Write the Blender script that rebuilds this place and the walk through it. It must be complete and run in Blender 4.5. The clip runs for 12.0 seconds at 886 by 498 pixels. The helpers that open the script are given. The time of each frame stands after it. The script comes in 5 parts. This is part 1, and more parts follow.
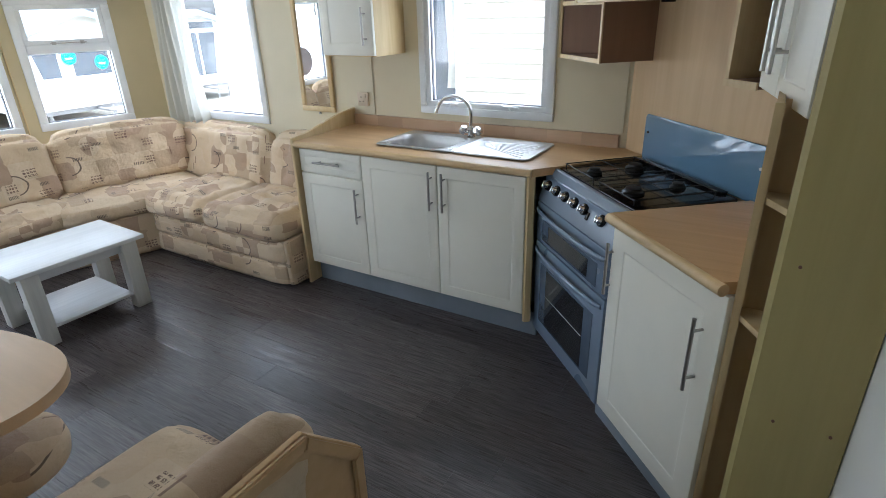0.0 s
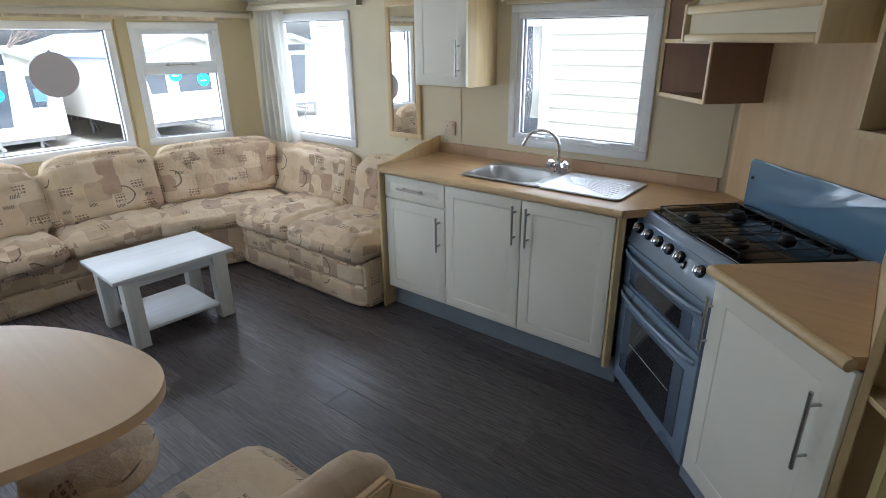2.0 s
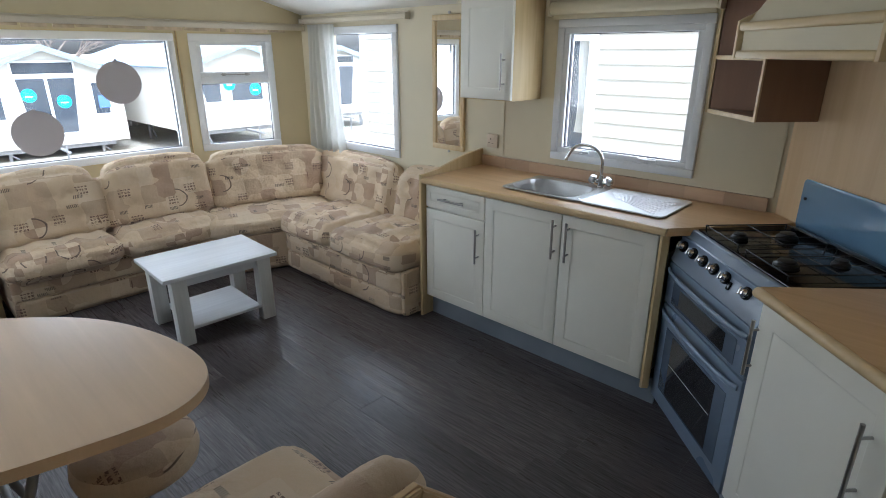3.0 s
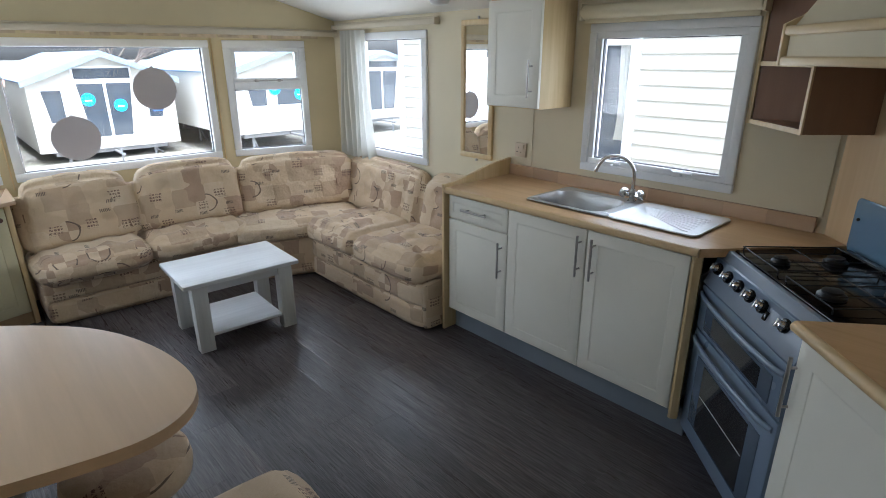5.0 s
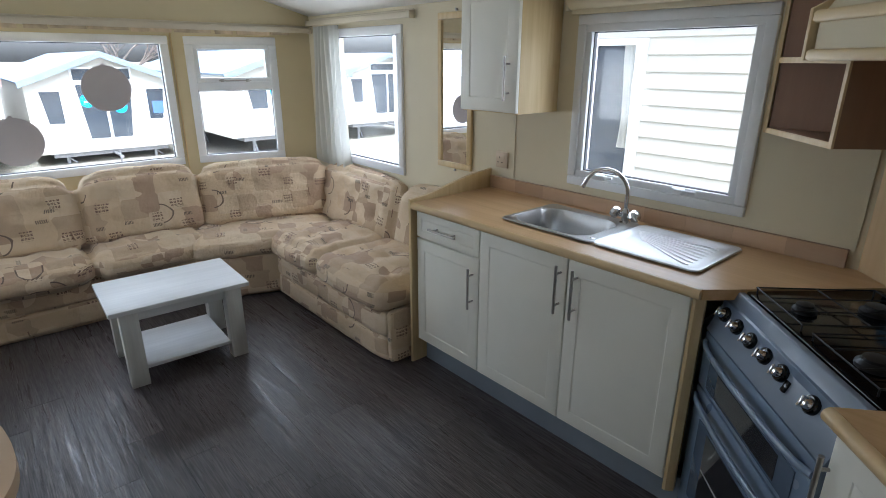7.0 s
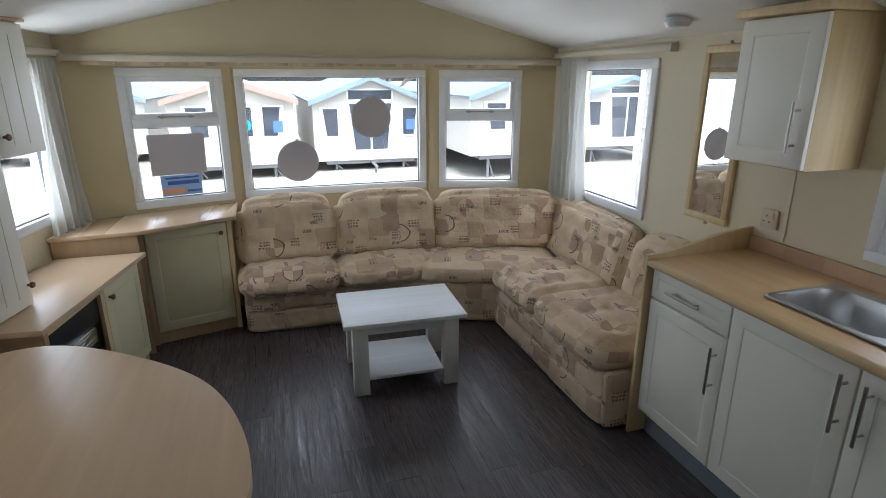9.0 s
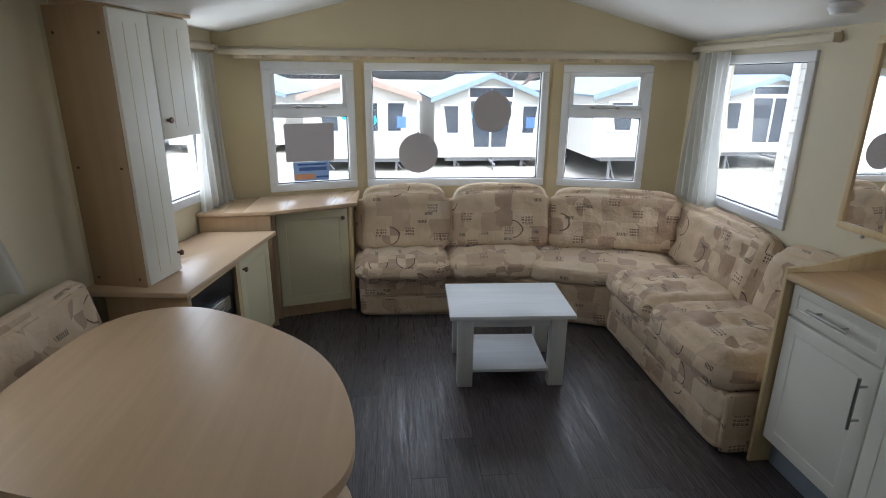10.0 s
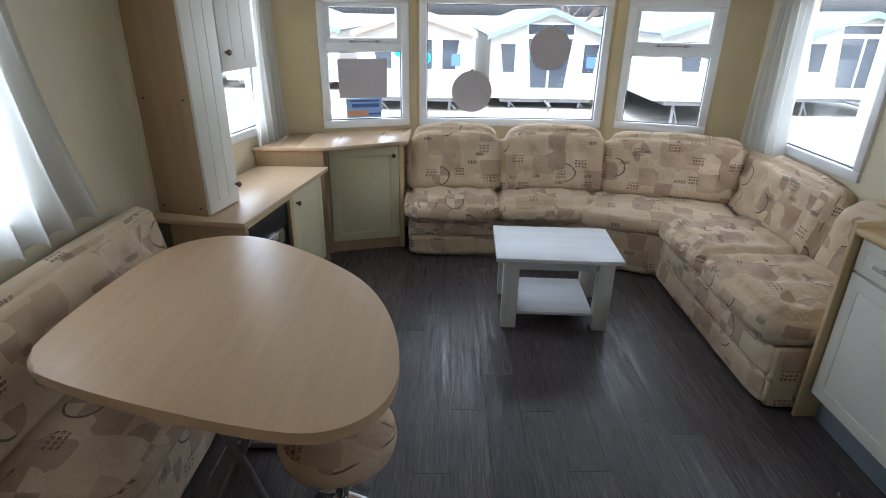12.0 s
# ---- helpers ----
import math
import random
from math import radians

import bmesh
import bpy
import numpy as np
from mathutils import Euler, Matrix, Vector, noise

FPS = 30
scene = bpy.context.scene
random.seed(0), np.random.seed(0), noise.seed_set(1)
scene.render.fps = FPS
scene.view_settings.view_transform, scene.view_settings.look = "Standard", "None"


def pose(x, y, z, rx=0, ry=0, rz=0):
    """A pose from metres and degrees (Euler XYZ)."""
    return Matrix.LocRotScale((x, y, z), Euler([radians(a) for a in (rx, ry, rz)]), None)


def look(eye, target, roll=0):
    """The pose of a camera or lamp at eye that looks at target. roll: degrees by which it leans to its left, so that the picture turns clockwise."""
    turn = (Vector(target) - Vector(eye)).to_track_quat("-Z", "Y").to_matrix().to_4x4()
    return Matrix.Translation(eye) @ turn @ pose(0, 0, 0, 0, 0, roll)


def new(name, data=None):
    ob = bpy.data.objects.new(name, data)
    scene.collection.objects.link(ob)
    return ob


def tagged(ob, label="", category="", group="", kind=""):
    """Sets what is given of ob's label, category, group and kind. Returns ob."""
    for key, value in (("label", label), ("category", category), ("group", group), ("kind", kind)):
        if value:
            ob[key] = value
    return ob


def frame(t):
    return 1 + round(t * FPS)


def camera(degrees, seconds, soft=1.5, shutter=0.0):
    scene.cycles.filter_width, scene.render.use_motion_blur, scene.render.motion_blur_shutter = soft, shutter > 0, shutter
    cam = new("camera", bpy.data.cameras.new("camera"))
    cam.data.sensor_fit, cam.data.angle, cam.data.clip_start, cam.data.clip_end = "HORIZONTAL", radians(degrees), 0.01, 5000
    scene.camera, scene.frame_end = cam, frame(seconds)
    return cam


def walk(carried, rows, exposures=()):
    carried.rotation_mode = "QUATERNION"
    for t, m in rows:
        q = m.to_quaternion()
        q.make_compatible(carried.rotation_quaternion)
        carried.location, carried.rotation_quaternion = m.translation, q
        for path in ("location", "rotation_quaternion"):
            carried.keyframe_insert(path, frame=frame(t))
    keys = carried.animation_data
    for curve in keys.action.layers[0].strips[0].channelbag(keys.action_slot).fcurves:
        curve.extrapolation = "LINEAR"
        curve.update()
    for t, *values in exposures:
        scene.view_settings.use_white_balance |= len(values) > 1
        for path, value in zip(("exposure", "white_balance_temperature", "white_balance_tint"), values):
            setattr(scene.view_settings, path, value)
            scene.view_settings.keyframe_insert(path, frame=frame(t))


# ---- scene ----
cam = camera(78.0, 12.0, soft=0.9)
PATH = [
    (0, (2.355, -2.244, 1.564), (1.399, -0.681, 0.762), -1.8),
    (0.5, (2.305, -2.252, 1.582), (1.348, -0.69, 0.781), -1.7),
    (1, (2.286, -2.244, 1.599), (1.306, -0.691, 0.806), -1.5),
    (1.5, (2.267, -2.243, 1.612), (1.214, -0.727, 0.84), -1.2),
    (2, (2.265, -2.244, 1.598), (1.097, -0.789, 0.877), -0.6),
    (2.5, (2.266, -2.264, 1.612), (1.031, -0.858, 0.907), -0.4),
    (3, (2.273, -2.255, 1.599), (0.989, -0.88, 0.919), -0.0),
    (3.5, (2.28, -2.242, 1.606), (0.958, -0.899, 0.935), -0.1),
    (5.5, (2.266, -1.949, 1.61), (0.858, -0.693, 0.947), -0.1),
    (6, (2.187, -1.771, 1.578), (0.773, -0.517, 0.926), 0.1),
    (6.5, (2.146, -1.689, 1.556), (0.746, -0.421, 0.901), 0.1),
    (8.5, (1.982, -1.598, 1.663), (0.272, -0.765, 1.045), -0.0),
    (9, (1.942, -1.597, 1.663), (0.122, -1.019, 1.069), 0.1),
    (9.5, (1.934, -1.598, 1.65), (0.056, -1.248, 1.058), 0.4),
    (10, (1.934, -1.6, 1.631), (0.035, -1.416, 1.032), 0.5),
    (10.5, (1.951, -1.61, 1.644), (0.054, -1.539, 1.012), 0.7),
    (11, (1.949, -1.619, 1.625), (0.066, -1.594, 0.949), 0.7),
    (11.5, (1.95, -1.61, 1.612), (0.096, -1.596, 0.861), 0.9),
    (12, (1.95, -1.596, 1.619), (0.115, -1.591, 0.824), 0.9),
]
walk(cam, [(t, look(eye, target, roll)) for t, eye, target, roll in PATH],
     exposures=[(0.0, 3.14, 5430, 7), (3.5, 2.68, 5450, 8), (6.5, 2.62, 5480, 8), (9.5, 2.10, 5560, 9), (12.0, 2.48, 5420, 9)])

# ---- light: overcast sky, soft sun ----
world = bpy.data.worlds.new("overcast")
scene.world = world
world.use_nodes = True
wt = world.node_tree
sky = wt.nodes.new("ShaderNodeTexSky")
sky.sky_type, sky.sun_disc = "NISHITA", False
sky.sun_elevation, sky.sun_rotation = radians(64.8), radians(98)
sky.air_density, sky.dust_density, sky.ozone_density = 1.0, 5.0, 1.0
grey = wt.nodes.new("ShaderNodeHueSaturation")
grey.inputs["Saturation"].default_value = 0.22
wt.links.new(sky.outputs[0], grey.inputs["Color"])
wt.links.new(grey.outputs[0], wt.nodes["Background"].inputs[0])
wt.nodes["Background"].inputs[1].default_value = 0.15
sun = new("sun", bpy.data.lights.new("sun", "SUN"))
sun.data.energy, sun.data.angle, sun.data.color = 0.5, radians(14), (1.0, 0.97, 0.93)
sun.matrix_world = look((4.2, -0.6, 9), (0, 0, 0))


# ---- materials ----
def nodes_of(name):
    m = bpy.data.materials.new(name)
    m.use_nodes = True
    nt = m.node_tree
    return m, nt, nt.nodes["Principled BSDF"]


def nd(nt, kind, **props):
    n = nt.nodes.new(kind)
    for k, v in props.items():
        if k in n.inputs:
            n.inputs[k].default_value = v
    return n


def ramp(nt, src, stops):
    r = nt.nodes.new("ShaderNodeValToRGB")
    e = r.color_ramp.elements
    e[0].position, e[0].color = stops[0][0], (*stops[0][1], 1)
    e[1].position, e[1].color = stops[-1][0], (*stops[-1][1], 1)
    for p, c in stops[1:-1]:
        x = e.new(p)
        x.color = (*c, 1)
    nt.links.new(src, r.inputs[0])
    return r.outputs[0]


def mix(nt, fac, a, b, mode="MIX"):
    m = nt.nodes.new("ShaderNodeMix")
    m.data_type, m.blend_type = "RGBA", mode
    for sock, v in ((m.inputs[0], fac), (m.inputs[6], a), (m.inputs[7], b)):
        if isinstance(v, (int, float)):
            sock.default_value = v
        elif isinstance(v, tuple):
            sock.default_value = (*v, 1)
        else:
            nt.links.new(v, sock)
    return m.outputs[2]


def calc(nt, op, a, b=0.0, c=0.0):
    m = nt.nodes.new("ShaderNodeMath")
    m.operation = op
    for sock, v in zip(m.inputs, (a, b, c)):
        if isinstance(v, (int, float)):
            sock.default_value = v
        else:
            nt.links.new(v, sock)
    return m.outputs[0]


def coords(nt, scale=(1, 1, 1), rot=(0, 0, 0), shift=True):
    """Object coordinates, scaled, shifted by a random amount for each object."""
    tc = nt.nodes.new("ShaderNodeTexCoord")
    mp = nt.nodes.new("ShaderNodeMapping")
    mp.inputs["Scale"].default_value = scale
    mp.inputs["Rotation"].default_value = [radians(a) for a in rot]
    nt.links.new(tc.outputs["Object"], mp.inputs[0])
    if not shift:
        return mp.outputs[0]
    oi = nt.nodes.new("ShaderNodeObjectInfo")
    add = nt.nodes.new("ShaderNodeVectorMath")
    add.operation = "MULTIPLY_ADD"
    nt.links.new(oi.outputs["Random"], add.inputs[0])
    add.inputs[1].default_value = (17.3, 9.1, 5.7)
    nt.links.new(mp.outputs[0], add.inputs[2])
    return add.outputs[0]


def noise_tex(nt, vec, scale, detail=4.0, rough=0.55, distort=0.0):
    n = nd(nt, "ShaderNodeTexNoise", Scale=scale, Detail=detail, Roughness=rough, Distortion=distort)
    nt.links.new(vec, n.inputs["Vector"])
    return n.outputs["Fac"]


def bump(nt, bsdf, height, strength=0.2, dist=0.002):
    b = nd(nt, "ShaderNodeBump", Strength=strength, Distance=dist)
    nt.links.new(height, b.inputs["Height"])
    nt.links.new(b.outputs[0], bsdf.inputs["Normal"])


def paint(name, col, rough=0.5, vary=0.06, grain=0.1, scale=3.0, metal=0.0, dirt=0.0, coat=0.0):
    """Painted or plain surface: broad mottling, fine grain, some dirt."""
    m, nt, b = nodes_of(name)
    v = coords(nt)
    big = noise_tex(nt, v, scale, 3)
    fine = noise_tex(nt, v, scale * 45, 2)
    lo = tuple(c * (1 - vary * 1.6) for c in col)
    hi = tuple(min(1, c * (1 + vary)) for c in col)
    c = ramp(nt, big, [(0.3, lo), (0.7, hi)])
    if dirt:
        d = ramp(nt, noise_tex(nt, v, scale * 2.3, 6, 0.7), [(0.52, (0, 0, 0)), (0.75, (dirt, dirt, dirt))])
        c = mix(nt, d, c, tuple(x * 0.55 for x in col))
    nt.links.new(c, b.inputs["Base Color"])
    r = ramp(nt, big, [(0.3, (rough * 0.85,) * 3), (0.7, (min(1, rough * 1.12),) * 3)])
    nt.links.new(r, b.inputs["Roughness"])
    b.inputs["Metallic"].default_value = metal
    b.inputs["Coat Weight"].default_value = coat
    if grain:
        bump(nt, b, fine, grain, 0.001)
    return m


def wood(name, dark, light, rough=0.45, axis=0, scale=1.0, streak=28.0, vary=0.0, grain=0.12, figure=0.2):
    """Straight-grained wood or foil; axis is the grain's direction."""
    m, nt, b = nodes_of(name)
    s = [streak * scale] * 3
    s[axis] = 1.6 * scale
    v = coords(nt, tuple(s))
    fib = noise_tex(nt, v, 1.0, 6, 0.62, 0.35)
    s2 = [5.0 * scale] * 3
    s2[axis] = 0.7 * scale
    broad = noise_tex(nt, coords(nt, tuple(s2)), 1.0, 3, 0.5, 0.8)
    c = ramp(nt, fib, [(0.28, dark), (0.5, tuple((a + b2) / 2 for a, b2 in zip(dark, light))), (0.72, light)])
    c = mix(nt, calc(nt, "MULTIPLY", broad, figure), c, tuple(x * 0.72 for x in dark))
    if vary:
        oi = nt.nodes.new("ShaderNodeObjectInfo")
        k = ramp(nt, oi.outputs["Random"], [(0, (1 - vary,) * 3), (1, (1 + vary * 0.6,) * 3)])
        c = mix(nt, 1.0, c, k, "MULTIPLY")
    nt.links.new(c, b.inputs["Base Color"])
    r = ramp(nt, broad, [(0.3, (min(1, rough * 1.1),) * 3), (0.7, (rough * 0.92,) * 3)])
    nt.links.new(r, b.inputs["Roughness"])
    bump(nt, b, fib, grain, 0.0015)
    return m


def floor_vinyl(name):
    """Dark oak vinyl: dark brown boards with wispy pale grain, each board its own tone."""
    m, nt, b = nodes_of(name)
    fib = noise_tex(nt, coords(nt, (2.6, 46, 46)), 1.0, 7, 0.68, 0.6)
    fine = noise_tex(nt, coords(nt, (9, 190, 190)), 1.0, 4, 0.6)
    swirl = noise_tex(nt, coords(nt, (1.5, 7, 7)), 1.0, 4, 0.6, 1.6)
    c = ramp(nt, fib, [(0.32, (0.018, 0.014, 0.014)), (0.50, (0.046, 0.038, 0.038)), (0.60, (0.100, 0.087, 0.085)), (0.72, (0.30, 0.275, 0.265))])
    c = mix(nt, calc(nt, "MULTIPLY", swirl, 0.55), c, (0.040, 0.032, 0.031))
    c = mix(nt, 0.38, c, ramp(nt, fine, [(0.38, (0.016, 0.013, 0.013)), (0.68, (0.22, 0.20, 0.195))]))
    oi = nt.nodes.new("ShaderNodeObjectInfo")
    c = mix(nt, 1.0, c, ramp(nt, oi.outputs["Random"], [(0, (0.78, 0.74, 0.75)), (1, (1.38, 1.31, 1.32))]), "MULTIPLY")
    nt.links.new(c, b.inputs["Base Color"])
    nt.links.new(ramp(nt, fib, [(0.35, (0.52,) * 3), (0.65, (0.20,) * 3)]), b.inputs["Roughness"])
    bump(nt, b, calc(nt, "ADD", fib, calc(nt, "MULTIPLY", fine, 0.5)), 0.55, 0.0015)
    return m


def metal(name, col, rough=0.25, brushed=True):
    m, nt, b = nodes_of(name)
    b.inputs["Metallic"].default_value = 1.0
    v = coords(nt, (4, 140, 140) if brushed else (20, 20, 20))
    n = noise_tex(nt, v, 1.0, 4)
    nt.links.new(ramp(nt, n, [(0.3, tuple(x * 0.93 for x in col)), (0.7, col)]), b.inputs["Base Color"])
    nt.links.new(ramp(nt, n, [(0.3, (rough * 0.92,) * 3), (0.7, (rough * 1.08,) * 3)]), b.inputs["Roughness"])
    return m


def fabric(name):
    """Cream upholstery with tan and fawn blocks, leaf shapes, rust stitching marks and dark curls."""
    m, nt, b = nodes_of(name)
    v3 = coords(nt)

    def sep(sock):
        p = nt.nodes.new("ShaderNodeSeparateXYZ")
        nt.links.new(sock, p.inputs[0])
        return p.outputs

    # cloth coordinates: laid flat on tops, upright on faces
    tc = nt.nodes.new("ShaderNodeTexCoord")
    flat = calc(nt, "GREATER_THAN", calc(nt, "ABSOLUTE", sep(tc.outputs["Normal"])[2]), 0.62)
    p = sep(v3)
    up = calc(nt, "SUBTRACT", 1.0, flat)
    ca = calc(nt, "ADD", p[0], calc(nt, "MULTIPLY", p[1], up))
    cb = calc(nt, "ADD", calc(nt, "MULTIPLY", p[1], flat), calc(nt, "MULTIPLY", p[2], up))
    cv = nt.nodes.new("ShaderNodeCombineXYZ")
    nt.links.new(ca, cv.inputs[0])
    nt.links.new(cb, cv.inputs[1])
    v = cv.outputs[0]

    def voro(scale, metric, rnd=1.0):
        n = nd(nt, "ShaderNodeTexVoronoi", Scale=scale, Randomness=rnd)
        n.voronoi_dimensions, n.distance = "2D", metric
        nt.links.new(v, n.inputs["Vector"])
        q = sep(n.outputs["Position"])
        lx, ly = calc(nt, "SUBTRACT", ca, q[0]), calc(nt, "SUBTRACT", cb, q[1])
        return n, sep(n.outputs["Color"]), lx, ly

    def both(a, *rest):
        for r in rest:
            a = calc(nt, "MULTIPLY", a, r)
        return a

    def under(a, k):
        return calc(nt, "LESS_THAN", a, k)

    def over(a, k):
        return calc(nt, "GREATER_THAN", a, k)

    CREAM, PALE, TAN, FAWN = (0.67, 0.505, 0.325), (0.715, 0.565, 0.39), (0.455, 0.305, 0.20), (0.54, 0.39, 0.25)
    patch, pr, px, py = voro(8.0, "CHEBYCHEV", 0.45)
    base = ramp(nt, pr[0], [(0.0, TAN), (0.17, TAN), (0.18, CREAM), (0.45, CREAM), (0.46, PALE), (0.66, PALE), (0.67, FAWN), (0.83, FAWN), (0.84, CREAM), (1.0, PALE)])
    # four-petal leaves and half discs
    leaf, lr, lx, ly = voro(4.0, "EUCLIDEAN", 0.9)
    dist = leaf.outputs["Distance"]
    quad = over(calc(nt, "MULTIPLY", lx, ly), 0.0)
    base = mix(nt, both(under(dist, 0.27), over(lr[1], 0.55), quad), base, TAN)
    base = mix(nt, both(under(dist, 0.27), over(lr[1], 0.55), calc(nt, "SUBTRACT", 1.0, quad)), base, PALE)
    curl = both(under(calc(nt, "ABSOLUTE", calc(nt, "SUBTRACT", dist, 0.25)), 0.016), over(lr[0], 0.74), over(lx, 0.0))
    base = mix(nt, calc(nt, "MULTIPLY", curl, 0.9), base, (0.07, 0.035, 0.03))
    # groups of rust stitching marks, three rows of four
    mk, mr, mx, my = voro(4.4, "CHEBYCHEV", 0.75)
    inside = both(under(calc(nt, "ABSOLUTE", mx), 0.040), under(calc(nt, "ABSOLUTE", my), 0.030))
    rows = under(calc(nt, "FRACT", calc(nt, "MULTIPLY", calc(nt, "ADD", my, 1.0), 48.0)), 0.62)
    cols = under(calc(nt, "FRACT", calc(nt, "MULTIPLY", calc(nt, "ADD", mx, 1.0), 50.0)), 0.72)
    ring = over(noise_tex(nt, v3, 210, 1), 0.45)
    base = mix(nt, calc(nt, "MULTIPLY", both(inside, rows, cols, ring, over(mr[0], 0.36)), 1.0), base, (0.10, 0.035, 0.028))
    # short dark bar marks
    bk, br, bx, by = voro(5.2, "CHEBYCHEV", 0.9)
    bars = both(under(calc(nt, "ABSOLUTE", bx), 0.030), under(calc(nt, "ABSOLUTE", by), 0.011),
                under(calc(nt, "FRACT", calc(nt, "MULTIPLY", calc(nt, "ADD", bx, 1.0), 105.0)), 0.55), over(br[0], 0.52))
    base = mix(nt, calc(nt, "MULTIPLY", bars, 0.9), base, (0.04, 0.025, 0.025))
    dash = both(under(calc(nt, "ABSOLUTE", bx), 0.004), under(calc(nt, "ABSOLUTE", by), 0.028), under(br[0], 0.22))
    base = mix(nt, calc(nt, "MULTIPLY", dash, 0.8), base, (0.15, 0.06, 0.04))
    weave = noise_tex(nt, v3, 420, 2)
    soft_fold = noise_tex(nt, v3, 11, 4)
    base = mix(nt, 0.16, base, ramp(nt, weave, [(0.3, (0.35, 0.27, 0.18)), (0.7, (0.75, 0.64, 0.48))]))
    nt.links.new(base, b.inputs["Base Color"])
    b.inputs["Roughness"].default_value = 0.92
    b.inputs["Sheen Weight"].default_value = 0.15
    bump(nt, b, calc(nt, "ADD", calc(nt, "MULTIPLY", soft_fold, 9.0), weave), 0.6, 0.005)
    return m


def glass(name):
    m, nt, b = nodes_of(name)
    out = nt.nodes["Material Output"]
    tr = nt.nodes.new("ShaderNodeBsdfTransparent")
    gl = nd(nt, "ShaderNodeBsdfGlossy", Roughness=0.02)
    fr = nd(nt, "ShaderNodeLayerWeight", Blend=0.5)
    mx = nt.nodes.new("ShaderNodeMixShader")
    nt.links.new(calc(nt, "MULTIPLY_ADD", calc(nt, "POWER", fr.outputs["Facing"], 4.0), 0.45, 0.025), mx.inputs[0])
    nt.links.new(tr.outputs[0], mx.inputs[1])
    nt.links.new(gl.outputs[0], mx.inputs[2])
    nt.links.new(mx.outputs[0], out.inputs[0])
    return m


def sheer(name):
    """Thin white net that lets light through."""
    m, nt, b = nodes_of(name)
    out = nt.nodes["Material Output"]
    v = coords(nt)
    weave = noise_tex(nt, v, 300, 2)
    b.inputs["Base Color"].default_value = (0.74, 0.73, 0.68, 1)
    b.inputs["Roughness"].default_value = 0.9
    tl = nt.nodes.new("ShaderNodeBsdfTranslucent")
    tl.inputs[0].default_value = (0.62, 0.61, 0.57, 1)
    tp = nt.nodes.new("ShaderNodeBsdfTransparent")
    a = nt.nodes.new("ShaderNodeMixShader")
    a.inputs[0].default_value = 0.5
    nt.links.new(b.outputs[0], a.inputs[1])
    nt.links.new(tl.outputs[0], a.inputs[2])
    c = nt.nodes.new("ShaderNodeMixShader")
    nt.links.new(ramp(nt, weave, [(0.35, (0.03,) * 3), (0.7, (0.14,) * 3)]), c.inputs[0])
    nt.links.new(a.outputs[0], c.inputs[1])
    nt.links.new(tp.outputs[0], c.inputs[2])
    nt.links.new(c.outputs[0], out.inputs[0])
    return m


def gravel(name):
    m, nt, b = nodes_of(name)
    v = coords(nt, shift=False)
    big = noise_tex(nt, v, 0.35, 5, 0.6)
    fine = noise_tex(nt, v, 14, 6, 0.7)
    c = ramp(nt, big, [(0.36, (0.17, 0.165, 0.10)), (0.46, (0.33, 0.31, 0.25)), (0.62, (0.44, 0.42, 0.37))])
    c = mix(nt, 0.5, c, ramp(nt, fine, [(0.3, (0.15, 0.14, 0.11)), (0.7, (0.48, 0.46, 0.41))]))
    nt.links.new(c, b.inputs["Base Color"])
    b.inputs["Roughness"].default_value = 0.95
    bump(nt, b, fine, 0.6, 0.03)
    return m


M_WALL = paint("cream_vinyl_wall", (0.68, 0.605, 0.43), 0.62, 0.03, 0.18, 2.0, dirt=0.05)
M_FRONT = paint("yellow_vinyl_wall", (0.62, 0.525, 0.325), 0.62, 0.03, 0.18, 2.0, dirt=0.06)
M_CEIL = paint("white_ceiling_board", (0.80, 0.79, 0.75), 0.6, 0.02, 0.25, 3.0)
M_UPVC = paint("white_upvc", (0.80, 0.81, 0.82), 0.32, 0.03, 0.03, 3.0, dirt=0.1)
M_GASKET = paint("grey_gasket", (0.10, 0.10, 0.11), 0.7, 0.05)
M_DOOR = paint("ivory_foil_door", (0.85, 0.825, 0.73), 0.38, 0.025, 0.06, 2.5, dirt=0.05)
M_DOOR2 = paint("pale_green_cream_door", (0.70, 0.645, 0.43), 0.42, 0.03, 0.08, 2.5, dirt=0.06)
M_EDGE = wood("maple_foil", (0.60, 0.44, 0.22), (0.74, 0.58, 0.33), 0.45, 2)
M_EDGE_X = wood("maple_foil_flat", (0.60, 0.44, 0.22), (0.74, 0.58, 0.33), 0.45, 0)
M_OLIVE = wood("olive_maple_panel", (0.41, 0.34, 0.13), (0.48, 0.40, 0.17), 0.5, 2, 0.6)
M_SPLASH_PANEL = wood("beech_wall_panel", (0.62, 0.43, 0.23), (0.72, 0.53, 0.31), 0.5, 2, 0.6)
# red beech darkened so the open shelf's and niche's shade is in its colour
M_BEECH_SHADED = wood("shaded_red_beech_board", (0.25, 0.14, 0.085), (0.31, 0.18, 0.11), 0.5, 2, 0.7)
M_TOP = wood("beech_worktop", (0.56, 0.35, 0.16), (0.70, 0.47, 0.25), 0.3, 0, 0.8, 34)
M_TOP_EDGE = wood("beech_worktop_edge", (0.62, 0.44, 0.22), (0.74, 0.55, 0.31), 0.36, 0, 0.8, 34)
M_UPSTAND = wood("block_beech_upstand", (0.52, 0.34, 0.21), (0.62, 0.43, 0.28), 0.4, 0, 0.8, 20, vary=0.14)
M_TABLE = wood("beech_table_top", (0.60, 0.42, 0.255), (0.69, 0.49, 0.305), 0.30, 0, 0.8, 26, grain=0.05, figure=0.12)
